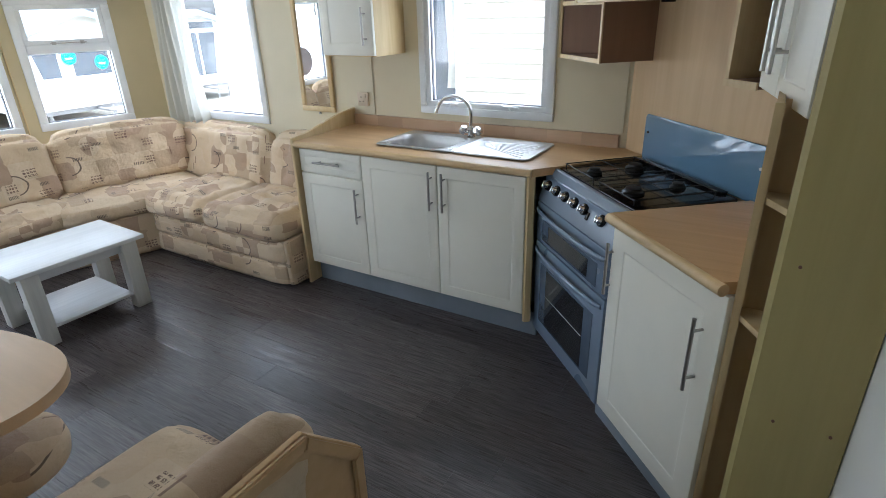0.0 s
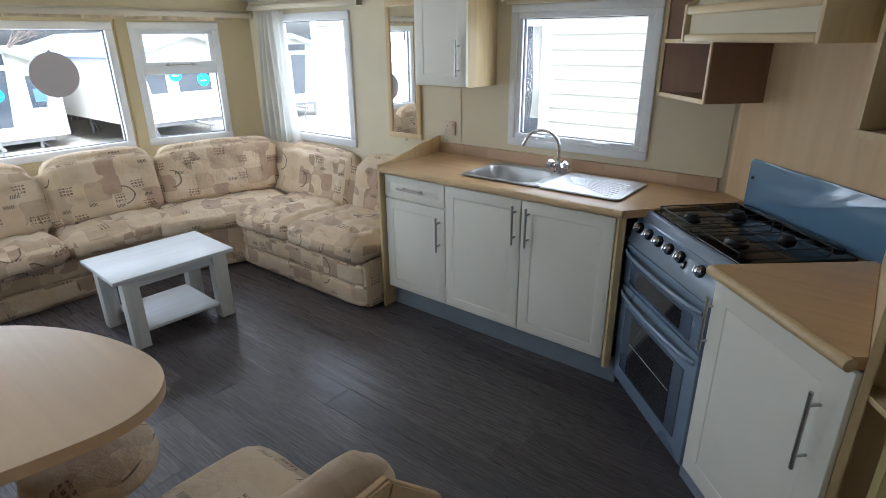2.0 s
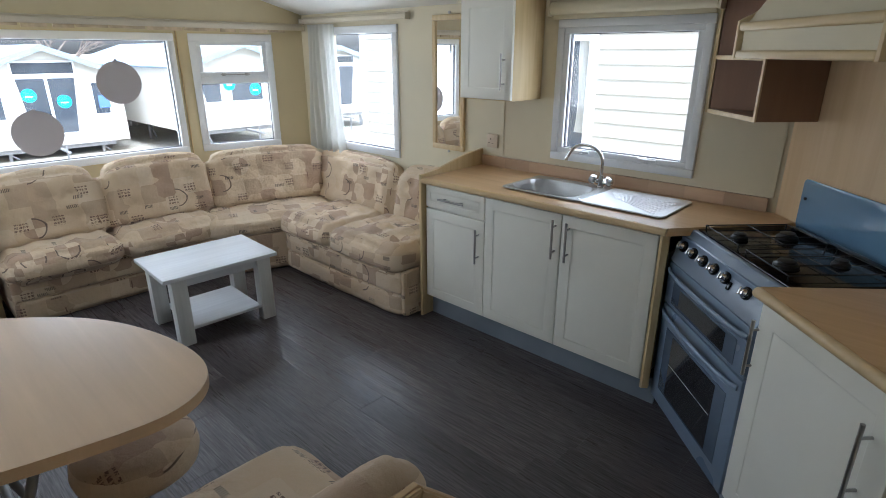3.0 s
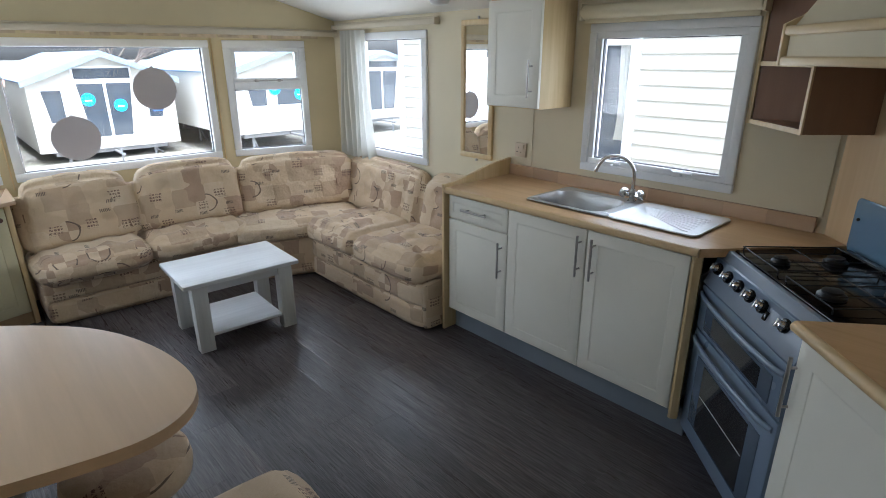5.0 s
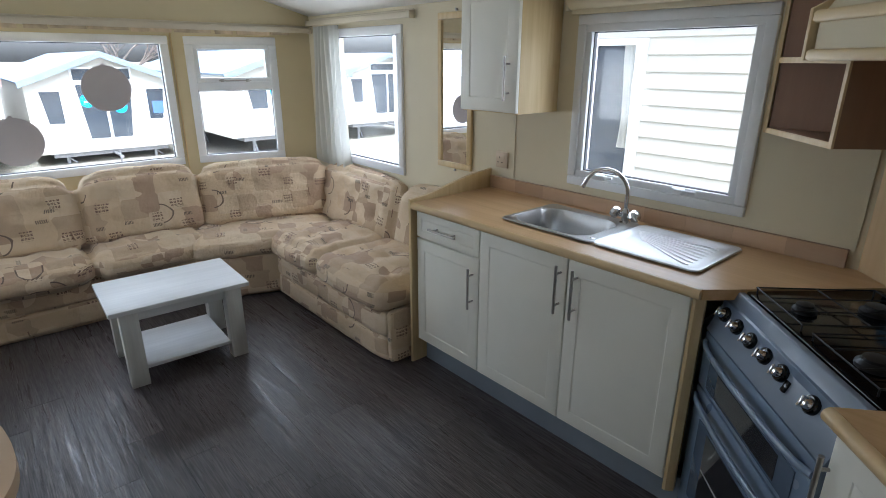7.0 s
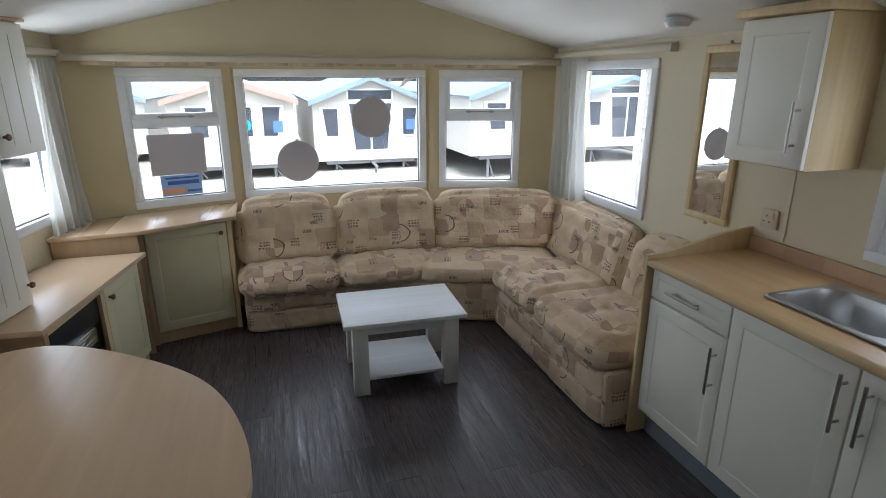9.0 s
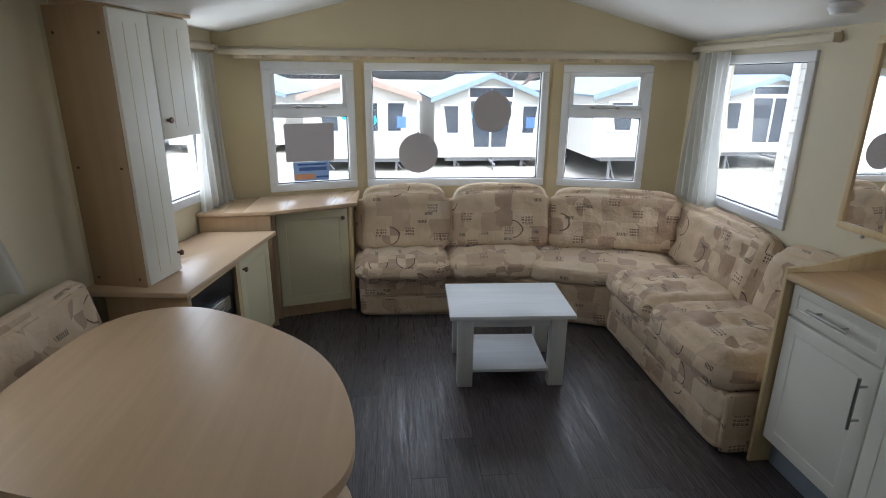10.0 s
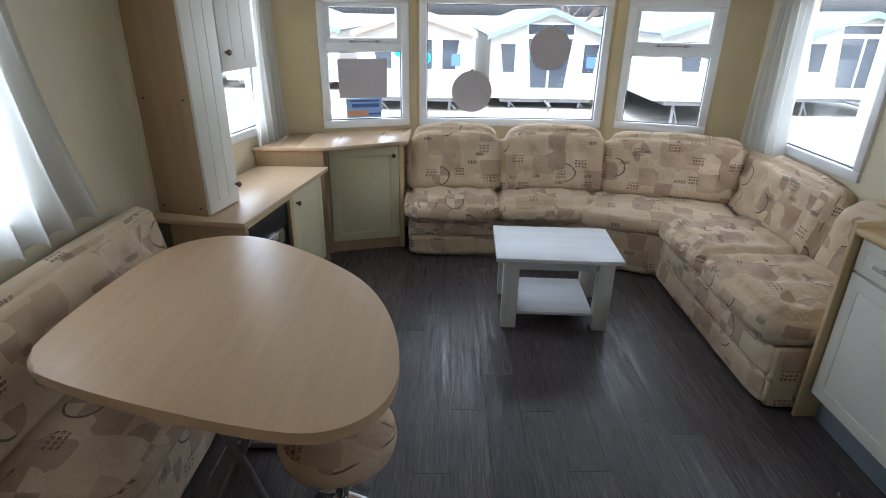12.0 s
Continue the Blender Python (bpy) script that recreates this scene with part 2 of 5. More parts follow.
M_TABLE_EDGE = wood("table_edge", (0.58, 0.38, 0.19), (0.68, 0.47, 0.26), 0.34, 0, 0.6, 26)
M_LOWTOP = wood("beech_unit_top", (0.61, 0.44, 0.285), (0.65, 0.475, 0.31), 0.28, 0, 0.6, 26, grain=0.04, figure=0.04)
M_TALL = wood("brown_beech_panel", (0.46, 0.32, 0.18), (0.55, 0.39, 0.23), 0.5, 2, 0.6)
M_PLINTH = paint("blue_grey_plinth", (0.22, 0.25, 0.29), 0.5, 0.08, 0.08, 4.0)
M_FLOOR = floor_vinyl("dark_oak_vinyl")
M_SUB = paint("dark_subfloor", (0.03, 0.028, 0.026), 0.7)
M_WHITEWOOD = wood("limewashed_wood", (0.66, 0.67, 0.68), (0.78, 0.79, 0.80), 0.40, 1, 1.0, 30)
M_WHITEWOOD_Z = wood("limewashed_wood_upright", (0.58, 0.58, 0.56), (0.76, 0.76, 0.73), 0.5, 2, 1.0, 30)
M_STEEL = metal("brushed_steel", (0.78, 0.78, 0.77), 0.36)
M_BOWL = metal("satin_steel_bowl", (0.50, 0.50, 0.49), 0.38)
M_CHROME = metal("chrome", (0.75, 0.75, 0.76), 0.08, False)
M_HANDLE = metal("satin_nickel_handle", (0.50, 0.48, 0.45), 0.34, False)
M_COOKER = paint("blue_grey_enamel", (0.185, 0.24, 0.33), 0.3, 0.04, 0.05, 3.0, coat=0.3)
M_COOKER_HI = paint("grey_blue_fascia", (0.21, 0.255, 0.325), 0.34, 0.04, 0.05, 3.0, coat=0.2)
M_BLUE = paint("blue_glass_splashback", (0.14, 0.25, 0.38), 0.12, 0.03, 0.0, 2.0, coat=0.6)
M_BLACK = paint("black_enamel", (0.004, 0.004, 0.005), 0.14, 0.1, 0.05)
M_IRON = paint("matt_black_iron", (0.008, 0.008, 0.008), 0.45, 0.1, 0.3)
M_OVENGLASS = paint("dark_oven_glass", (0.02, 0.021, 0.024), 0.07, 0.05, 0.0, coat=0.5)
M_DOTS = paint("grey_screen_print", (0.10, 0.13, 0.18), 0.2, 0.1)
M_KNOB = paint("brown_wooden_knob", (0.16, 0.08, 0.05), 0.4, 0.1)
M_SOCKET = paint("old_ivory_plastic", (0.62, 0.50, 0.36), 0.4, 0.04)
M_SLOT = paint("dark_slot", (0.02, 0.02, 0.02), 0.6)
M_FABRIC = fabric("patterned_upholstery")
M_PIPING = paint("fawn_cord", (0.46, 0.34, 0.21), 0.9, 0.1, 0.4, 8)
M_GLASS = glass("window_glass")
M_SHEER = sheer("sheer_net")
M_MIRROR = metal("mirror_silver", (0.9, 0.9, 0.9), 0.01, False)
M_STICKER = paint("grey_sticker_back", (0.44, 0.41, 0.42), 0.6, 0.02, 0.03)
M_LABEL_BLUE = paint("pale_blue_label", (0.35, 0.50, 0.80), 0.5, 0.05)
M_LABEL_OR = paint("orange_label_band", (0.72, 0.36, 0.20), 0.5, 0.05)
M_LABEL_DK = paint("dark_blue_print", (0.08, 0.16, 0.42), 0.5, 0.05)
M_RAIL = paint("cream_curtain_rail", (0.62, 0.55, 0.42), 0.45, 0.05, 0.05)
M_TAPE = paint("heading_tape", (0.60, 0.48, 0.33), 0.9, 0.2, 0.3, 12)
M_FIRE = paint("fire_black", (0.02, 0.02, 0.022), 0.35, 0.1, 0.1)
M_SIDING = paint("cream_cladding", (0.52, 0.50, 0.45), 0.5, 0.03, 0.1, 2.0, dirt=0.06)
M_VANWIN = paint("dark_van_window", (0.05, 0.06, 0.075), 0.1, 0.1, 0.0, coat=0.5)
M_VANROOF = paint("grey_blue_roof", (0.20, 0.26, 0.33), 0.6, 0.08, 0.3, 6)
M_VANROOF2 = paint("red_brown_roof", (0.40, 0.24, 0.19), 0.7, 0.08, 0.3, 6)
M_STEELDK = paint("galvanised_steel", (0.24, 0.24, 0.25), 0.5, 0.1, 0.1, 6, metal=0.4)
M_BLUEDISC = paint("sky_blue_sticker", (0.03, 0.42, 0.75), 0.5, 0.05)
M_WHITEP = paint("white_print", (0.8, 0.8, 0.8), 0.5, 0.02)
M_GROUND = gravel("gravel_and_grass")
M_BARK = paint("grey_bark", (0.16, 0.13, 0.11), 0.9, 0.2, 0.5, 6)
M_FENCE = wood("grey_fence_board", (0.12, 0.10, 0.085), (0.22, 0.19, 0.16), 0.8, 2)


# ---- building helpers ----
def smooth(me, angle=40):
    for p in me.polygons:
        p.use_smooth = True
    me.set_sharp_from_angle(angle=radians(angle))


def mesh_of(name, bm, material, sharp=40):
    bmesh.ops.recalc_face_normals(bm, faces=bm.faces[:])
    me = bpy.data.meshes.new(name)
    bm.to_mesh(me)
    bm.free()
    me.materials.append(material)
    if sharp:
        smooth(me, sharp)
    return me


def part(name, bm, material, parent=None, label="", sharp=40, at=None):
    """Links a bmesh as one mesh object under a thing or a part."""
    ob = new(name, mesh_of(name, bm, material, sharp))
    if parent:
        ob.parent = parent
    if at:
        ob.matrix_basis = at
    return tagged(ob, label)


def piece(name, me, parent, at):
    ob = new(name, me)
    ob.parent, ob.matrix_basis = parent, at
    return ob


def thing(name, label, category, at=None, group="", kind=""):
    ob = new(name)
    ob.empty_display_size = 0.1
    if at:
        ob.matrix_basis = at
    return tagged(ob, label, category, group, kind)


def box(x0, x1, y0, y1, z0, z1, bevel=0.0, bm=None, seg=2):
    bm = bm or bmesh.new()
    r = bmesh.ops.create_cube(bm, size=1)
    for v in r["verts"]:
        v.co = Vector((x0 + (v.co.x + 0.5) * (x1 - x0), y0 + (v.co.y + 0.5) * (y1 - y0), z0 + (v.co.z + 0.5) * (z1 - z0)))
    if bevel:
        edges = list({e for v in r["verts"] for e in v.link_edges})
        bmesh.ops.bevel(bm, geom=edges, offset=bevel, segments=seg, affect="EDGES", profile=0.5)
    return bm


def prism(pts, z0, z1, bevel=0.0, bm=None, seg=2):
    """An upright prism over a plan of points."""
    bm = bm or bmesh.new()
    lo = [bm.verts.new((x, y, z0)) for x, y in pts]
    hi = [bm.verts.new((x, y, z1)) for x, y in pts]
    n = len(pts)
    made = [bm.faces.new(lo[::-1]), bm.faces.new(hi)]
    for i in range(n):
        made.append(bm.faces.new((lo[i], lo[(i + 1) % n], hi[(i + 1) % n], hi[i])))
    if bevel:
        bmesh.ops.bevel(bm, geom=list({e for f in made[:2] for e in f.edges}), offset=bevel, segments=seg, affect="EDGES", profile=0.5)
    return bm


def slab(pts, d0, d1, axis="y", bevel=0.0):
    """A plate cut to an outline: (x, z) for axis y, (y, z) for axis x."""
    bm = prism(pts, d0, d1, bevel)
    for v in bm.verts:
        a, b, c = v.co
        v.co = (a, c, b) if axis == "y" else (c, a, b)
    return bm


def rod(a, b, r, seg=12, bm=None, r2=None):
    bm = bm or bmesh.new()
    a, b = Vector(a), Vector(b)
    m = Matrix.Translation((a + b) / 2) @ (b - a).to_track_quat("Z", "Y").to_matrix().to_4x4()
    bmesh.ops.create_cone(bm, cap_ends=True, segments=seg, radius1=r, radius2=r if r2 is None else r2, depth=(b - a).length, matrix=m)
    return bm


def pipe(points, r, seg=10):
    """A round bar bent along points."""
    bm = bmesh.new()
    pts = [Vector(p) for p in points]
    rings = []
    side = None
    for i, p in enumerate(pts):
        d = (pts[min(i + 1, len(pts) - 1)] - pts[max(i - 1, 0)]).normalized()
        side = side or d.orthogonal().normalized()
        side = (side - d * side.dot(d)).normalized()
        up = d.cross(side)
        rings.append([bm.verts.new(p + r * (math.cos(k * math.tau / seg) * side + math.sin(k * math.tau / seg) * up)) for k in range(seg)])
    for a, b in zip(rings, rings[1:]):
        for k in range(seg):
            bm.faces.new((a[k], a[(k + 1) % seg], b[(k + 1) % seg], b[k]))
    bm.faces.new(rings[0][::-1])
    bm.faces.new(rings[-1])
    return bm


def lathe(profile, seg=20):
    """Turned about z from (radius, z) points."""
    bm = bmesh.new()
    rings = [[bm.verts.new((r * math.cos(k * math.tau / seg), r * math.sin(k * math.tau / seg), z)) for k in range(seg)] for r, z in profile]
    for a, b in zip(rings, rings[1:]):
        for k in range(seg):
            bm.faces.new((a[k], a[(k + 1) % seg], b[(k + 1) % seg], b[k]))
    bm.faces.new(rings[0][::-1])
    bm.faces.new(rings[-1])
    return bm


def cushion(sx, sy, sz, r=0.06, puff=0.025, tufts=(), wrinkle=0.006, n=14, seed=0.0, crown=0.0):
    """A stuffed block from the origin to (sx, sy, sz): rounded, domed on top and front, dimpled at the tufts (x, y, z, depth).
    crown: how far the top edge drops towards the ends of its longer side."""
    bm = bmesh.new()
    bmesh.ops.create_cube(bm, size=2)
    bmesh.ops.subdivide_edges(bm, edges=bm.edges[:], cuts=n, use_grid_fill=True)
    half = Vector((sx / 2, sy / 2, sz / 2))
    for v in bm.verts:
        c = v.co.copy()
        p = Vector((c.x * half.x, c.y * half.y, c.z * half.z))
        core = Vector([max(-h + r, min(h - r, q)) for q, h in zip(p, half)])
        d = p - core
        if d.length > 1e-6:
            p = core + d.normalized() * min(r, d.length if max(abs(d.x), abs(d.y), abs(d.z)) < r * 0.999 else r)
        bulge = puff * (1 - c.x ** 4) * (1 - c.y ** 4) * (1 - c.z ** 4)
        f = Vector((c.x if abs(c.x) > 0.99 else 0, c.y if abs(c.y) > 0.99 else 0, c.z if abs(c.z) > 0.99 else 0))
        k = [(1 - c.x ** 2), (1 - c.y ** 2), (1 - c.z ** 2)]
        for ax in range(3):
            if abs(c[ax]) > 0.99:
                o = [k[j] for j in range(3) if j != ax]
                p[ax] += math.copysign(puff * (o[0] * o[1]) ** 0.5, c[ax])
        if crown and c.z > -0.2:
            e = abs(c.y if sy > sx else c.x)
            p.z -= crown * (c.z + 0.2) / 1.2 * (0.25 * e ** 2 + 0.75 * e ** 7)
        p += half
        for tx, ty, tz, dep in tufts:
            q = (p - Vector((tx, ty, tz))).length
            w = dep * math.exp(-(q / 0.048) ** 2)
            if f.length:
                p -= f.normalized() * w
        w = noise.noise(Vector((p.x * 9 + seed, p.y * 9, p.z * 9))) * wrinkle + noise.noise(Vector((p.x * 26 + seed, p.y * 26, p.z * 26))) * wrinkle * 0.4
        if f.length:
            p += f.normalized() * w
        v.co = p
    return bm


def bar_handle(parent, x, y, z, length, vertical=True, out=-1, r=0.006):
    """A round bar on two posts, standing off a face in local y."""
    h = length / 2
    off = 0.034 * out
    ends = [(x, y + off, z - h), (x, y + off, z + h)] if vertical else [(x - h, y + off, z), (x + h, y + off, z)]
    bm = rod(ends[0], ends[1], r)
    for s in (-0.66, 0.66):
        px, pz = (x, z + s * h) if vertical else (x + s * h, z)
        rod((px, y, pz), (px, y + off, pz), r * 0.75, 10, bm)
    return part("handle", bm, M_HANDLE, parent, "satin steel bar handle")


def panel_door(parent, x0, x1, z0, z1, y, name="door", material=None, rail=0.058, thick=0.018, grooves=0):
    """A foil-wrapped door with a routed panel; its face looks to local -y."""
    material = material or M_DOOR
    bm = bmesh.new()
    g = 0.0025
    x0, x1, z0, z1 = x0 + g, x1 - g, z0 + g, z1 - g
    # outer rounded slab, then the routed field a little lower with soft shoulders
    rings = [(0.0, 0.0), (0.0, -(thick - 0.005)), (0.0015, -(thick - 0.0015)), (0.005, -thick)]
    if rail:
        rings += [(rail, -thick), (rail + 0.003, -(thick - 0.0022)), (rail + 0.007, -(thick - 0.0022)), (rail + 0.013, -(thick - 0.0006))]
    prev = None
    first = None
    for inset, dy in rings:
        ring = [bm.verts.new((a, y + dy, b)) for a, b in ((x0 + inset, z0 + inset), (x1 - inset, z0 + inset), (x1 - inset, z1 - inset), (x0 + inset, z1 - inset))]
        if prev:
            for k in range(4):
                bm.faces.new((prev[k], prev[(k + 1) % 4], ring[(k + 1) % 4], ring[k]))
        else:
            first = ring
        prev = ring
    bm.faces.new(prev)
    bm.faces.new(first[::-1])
    d = part(name, bm, material, parent, sharp=25)
    return d


def knob(parent, x, y, z):
    bm = lathe([(0.006, 0), (0.006, 0.010), (0.012, 0.014), (0.015, 0.020), (0.012, 0.027), (0.004, 0.029)], 14)
    bmesh.ops.transform(bm, matrix=Matrix.Translation((x, y, z)) @ Matrix.Rotation(radians(90), 4, "X"), verts=bm.verts[:])
    return part("knob", bm, M_KNOB, parent, "dark turned wooden knob")


# ---- the shell ----
def along(p0, p1, z=0.0):
    """Frame on a wall: x from p0 to p1, y outwards (to the left of that way)."""
    d = Vector((p1[0] - p0[0], p1[1] - p0[1], 0)).normalized()
    m = Matrix.Identity(4)
    m.col[0], m.col[1], m.col[2], m.col[3] = (*d, 0), (-d.y, d.x, 0, 0), (0, 0, 1, 0), (p0[0], p0[1], z, 1)
    return m, (Vector(p1) - Vector(p0)).length


def wall(name, p0, p1, z1, openings=(), material=M_WALL, thick=0.09, z0=0.0, label="", e0=0.0, e1=0.0):
    """A straight wall with openings (s0, s1, z0, z1)."""
    m, L = along(p0, p1)
    bm = bmesh.new()
    s = -e0
    for a, b, lo, hi in sorted(openings):
        box(s, a, 0, thick, z0, z1, bm=bm)
        box(a, b, 0, thick, z0, lo, bm=bm)
        box(a, b, 0, thick, hi, z1, bm=bm)
        s = b
    box(s, L + e1, 0, thick, z0, z1, bm=bm)
    ob = part(name, bm, material, None, label, sharp=20)
    ob.matrix_basis = m
    return tagged(ob, label, "wall", "", "structure")


CL, BL, BR, CR, KD = (-1.975, -2.74), (-2.25, -1.80), (-2.25, -0.385), (-1.977, 0.55), (1.738, 0.55)
SPLAY = (-0.62, -3.02)
EAVE, RIDGE, RIDGE_Y = 1.88, 2.30, -1.05

wall("wall_front_1", CL, BL, 1.84, [(0.31, 0.90, 0.855, 1.70)], M_FRONT, label="cream yellow vinyl bay wall with a two-light window", e0=0.03, e1=0.035)
wall("wall_front_2", BL, BR, 1.84, [(0.045, 1.365, 0.855, 1.70)], M_FRONT, label="cream yellow vinyl bay wall with a wide picture window")
wall("wall_front_3", BR, CR, 1.84, [(0.105, 0.69, 0.855, 1.70)], M_FRONT, label="cream yellow vinyl bay wall with a two-light window", e0=0.035, e1=0.03)
wall("wall_kitchen", CR, KD, 2.05, [(0.355, 1.17, 0.87, 1.75), (2.54, 3.30, 1.035, 1.735)], label="cream vinyl side wall behind sofa and sink", e0=0.1, e1=0.04)
wall("wall_diagonal", KD, (2.66, -0.372), 2.05, [], M_SPLASH_PANEL, label="beech wall panel across the kitchen corner", e0=0.04)
wall("wall_left_1", SPLAY, CL, 2.05, [(0.42, 1.10, 0.90, 1.72)], label="cream vinyl side wall with a window beside the fire unit", e1=0.1)
wall("wall_left_2", (2.63, -3.02), SPLAY, 2.05, [(1.65, 2.49, 0.95, 1.70)], label="cream vinyl side wall with a window by the dinette", e0=0.1, e1=0.012)
wall("wall_east", (2.645, -0.28), (2.645, -3.02), 2.4, [], M_CEIL, label="plain white partition wall")

# gable above the bay and the sloping ceiling
bm = prism([(-2.85, 1.80), (0.56, 1.80), (0.56, EAVE + 0.02), (RIDGE_Y, RIDGE + 0.02), (-2.66, 1.91), (-2.85, 1.93)], -2.45, -1.965)
for v in bm.verts:
    v.co = (v.co.z, v.co.x, v.co.y)
tagged(part("wall_gable", bm, M_FRONT, sharp=20), "cream yellow gable panel above the bay windows", "wall", "", "structure")
bm = bmesh.new()
prof = [(0.66, EAVE - 0.0286), (RIDGE_Y, RIDGE), (-2.66, 1.895), (-3.15, 1.945)]
top = [(y, z + 0.05) for y, z in prof]
bm = prism(prof + top[::-1], -2.47, 2.76)
for v in bm.verts:
    v.co = (v.co.z, v.co.x, v.co.y)
tagged(part("ceiling", bm, M_CEIL, sharp=20), "white sloping ceiling boards meeting at a ridge", "ceiling", "", "structure")

floor = tagged(part("floor", prism([(-1.98, -2.78), (-2.30, -1.80), (-2.30, -0.385), (-2.02, 0.58), (2.72, 0.58), (2.72, -3.08), (-0.62, -3.08)], -0.08, -0.004), M_SUB), "dark oak effect vinyl plank floor", "floor", "", "structure")


for x, y in ((BL[0] + 0.004, BL[1]), (BR[0] + 0.004, BR[1])):
    st = thing("wall_strip", "narrow beech cover strip in the angle of the bay", "trim", pose(x, y, 0.78), kind="structure")
    part("strip", box(-0.004, 0.006, -0.004, 0.004, 0, 1.02, 0.001), M_EDGE, st)

# ---- windows ----
def window(name, m, W, H, label, vent=0.0, fw=0.055, stays=True, sash=False, curtain_side=0):
    """White framed window; local x along the wall, y outwards, z up from its lower corner."""
    w = thing(name, label, "window", m, kind="structure")

    def ring(x0, x1, z0, z1, t, y0, y1, bev=0.006):
        bm = bmesh.new()
        for a in ((x0, x1, z0, z0 + t), (x0, x1, z1 - t, z1), (x0, x0 + t, z0 + t, z1 - t), (x1 - t, x1, z0 + t, z1 - t)):
            box(a[0], a[1], y0, y1, a[2], a[3], bev, bm)
        return bm

    part("window_frame", ring(0, W, 0, H, fw, -0.016, 0.06), M_UPVC, w)
    i = fw
    if vent:
        zt = H - vent
        part("transom", box(i, W - i, -0.012, 0.055, zt - 0.03, zt + 0.03, 0.005), M_UPVC, w)
        part("vent_frame", ring(i - 0.003, W - i + 0.003, zt + 0.027, H - i + 0.003, 0.034, -0.004, 0.05, 0.003), M_UPVC, w, "pale grey opening vent frame")
        part("pane", box(i + 0.032, W - i - 0.032, 0.028, 0.034, zt + 0.06, H - i - 0.03), M_GLASS, w).visible_shadow = False
        part("pane", box(i, W - i, 0.028, 0.034, i, zt - 0.03), M_GLASS, w).visible_shadow = False
        part("gasket", ring(i, W - i, i, zt - 0.03, 0.005, 0.010, 0.030, 0), M_GASKET, w, "thin grey rubber gasket")
        st = rod((W * 0.32, -0.022, zt + 0.040), (W * 0.68, -0.022, zt + 0.040), 0.004)
        for k in (0.36, 0.64):
            box(W * k - 0.012, W * k + 0.012, -0.032, -0.004, zt + 0.030, zt + 0.052, 0.003, st)
        part("window_stay", st, M_HANDLE, w, "metal casement stay with two pegs")
    elif sash:
        part("sash_frame", ring(i - 0.004, W - i + 0.004, i - 0.004, H - i + 0.004, 0.034, -0.006, 0.05, 0.003), M_UPVC, w, "white opening sash")
        part("gasket", ring(i + 0.03, W - i - 0.03, i + 0.03, H - i - 0.03, 0.004, 0.012, 0.030, 0), M_GASKET, w, "thin grey rubber gasket")
        part("pane", box(i + 0.03, W - i - 0.03, 0.028, 0.034, i + 0.03, H - i - 0.03), M_GLASS, w).visible_shadow = False
        for k in (0.22, 0.68):
            hd = box(W * k - 0.025, W * k + 0.025, -0.034, -0.006, i + 0.004, i + 0.030, 0.004)
            rod((W * k - 0.01, -0.034, i + 0.022), (W * k + 0.085, -0.046, i + 0.026), 0.006, 10, hd)
            part("window_catch", hd, M_UPVC, w, "white plastic window catch")
    else:
        part("gasket", ring(i, W - i, i, H - i, 0.005, 0.010, 0.030, 0), M_GASKET, w, "thin grey rubber gasket")
        part("pane", box(i, W - i, 0.028, 0.034, i, H - i), M_GLASS, w).visible_shadow = False
    return w


m, _ = along(CL, BL)
WIN1 = m @ pose(0.287, -0.001, 0.828)
window("window_1", WIN1, 0.635, 0.90, "white framed bay window with a top vent", vent=0.345)
m, _ = along(BL, BR)
WIN2 = m @ pose(0.022, -0.001, 0.828)
window("window_2", WIN2, 1.368, 0.90, "wide white framed bay picture window")
m, _ = along(BR, CR)
WIN3 = m @ pose(0.080, -0.001, 0.828)
window("window_3", WIN3, 0.635, 0.90, "white framed bay window with a top vent", vent=0.345)
m, _ = along(CR, KD)
window("window_4", m @ pose(0.322, -0.001, 0.838), 0.875, 0.94, "white framed side window above the sofa")
window("window_5", m @ pose(2.508, -0.001, 1.004), 0.822, 0.757, "white framed opening window above the sink", sash=True, fw=0.042)
m, _ = along(SPLAY, CL)
window("window_6", m @ pose(0.385, -0.001, 0.865), 0.75, 0.88, "white framed side window beside the tall cupboard")
m, _ = along((2.63, -3.02), SPLAY)
window("window_7", m @ pose(1.62, -0.001, 0.92), 0.90, 0.81, "white framed side window above the dinette")


def window_light(m, W, H, strength):
    """Sky light in a window's opening, outside the glass."""
    lamp = new("window_light", bpy.data.lights.new("window_light", "AREA"))
    lamp.data.shape, lamp.data.size, lamp.data.size_y = "RECTANGLE", W - 0.13, H - 0.13
    lamp.data.energy, lamp.data.color = strength * (W - 0.13) * (H - 0.13), (0.95, 0.98, 1.0)
    lamp.matrix_world = m @ pose(W / 2, 0.075, H / 2) @ pose(0, 0, 0, -90, 0, 0)


SKY = 1.5
window_light(WIN1, 0.635, 0.90, SKY)
window_light(WIN2, 1.368, 0.90, SKY)
window_light(WIN3, 0.635, 0.90, SKY)
m, _ = along(CR, KD)
window_light(m @ pose(0.322, -0.001, 0.838), 0.875, 0.94, SKY * 0.6)
window_light(m @ pose(2.508, -0.001, 1.004), 0.822, 0.757, SKY * 0.6)
m, _ = along(SPLAY, CL)
window_light(m @ pose(0.385, -0.001, 0.865), 0.75, 0.88, SKY * 1.9)
m, _ = along((2.63, -3.02), SPLAY)
window_light(m @ pose(1.62, -0.001, 0.92), 0.90, 0.81, SKY * 1.4)


def sticker(name, m, x, z, outline, label):
    t = thing(name, label, "sticker", m @ pose(x, 0.020, z))
    part("backing", slab(outline, 0, 0.002, "y"), M_STICKER, t)
    return t


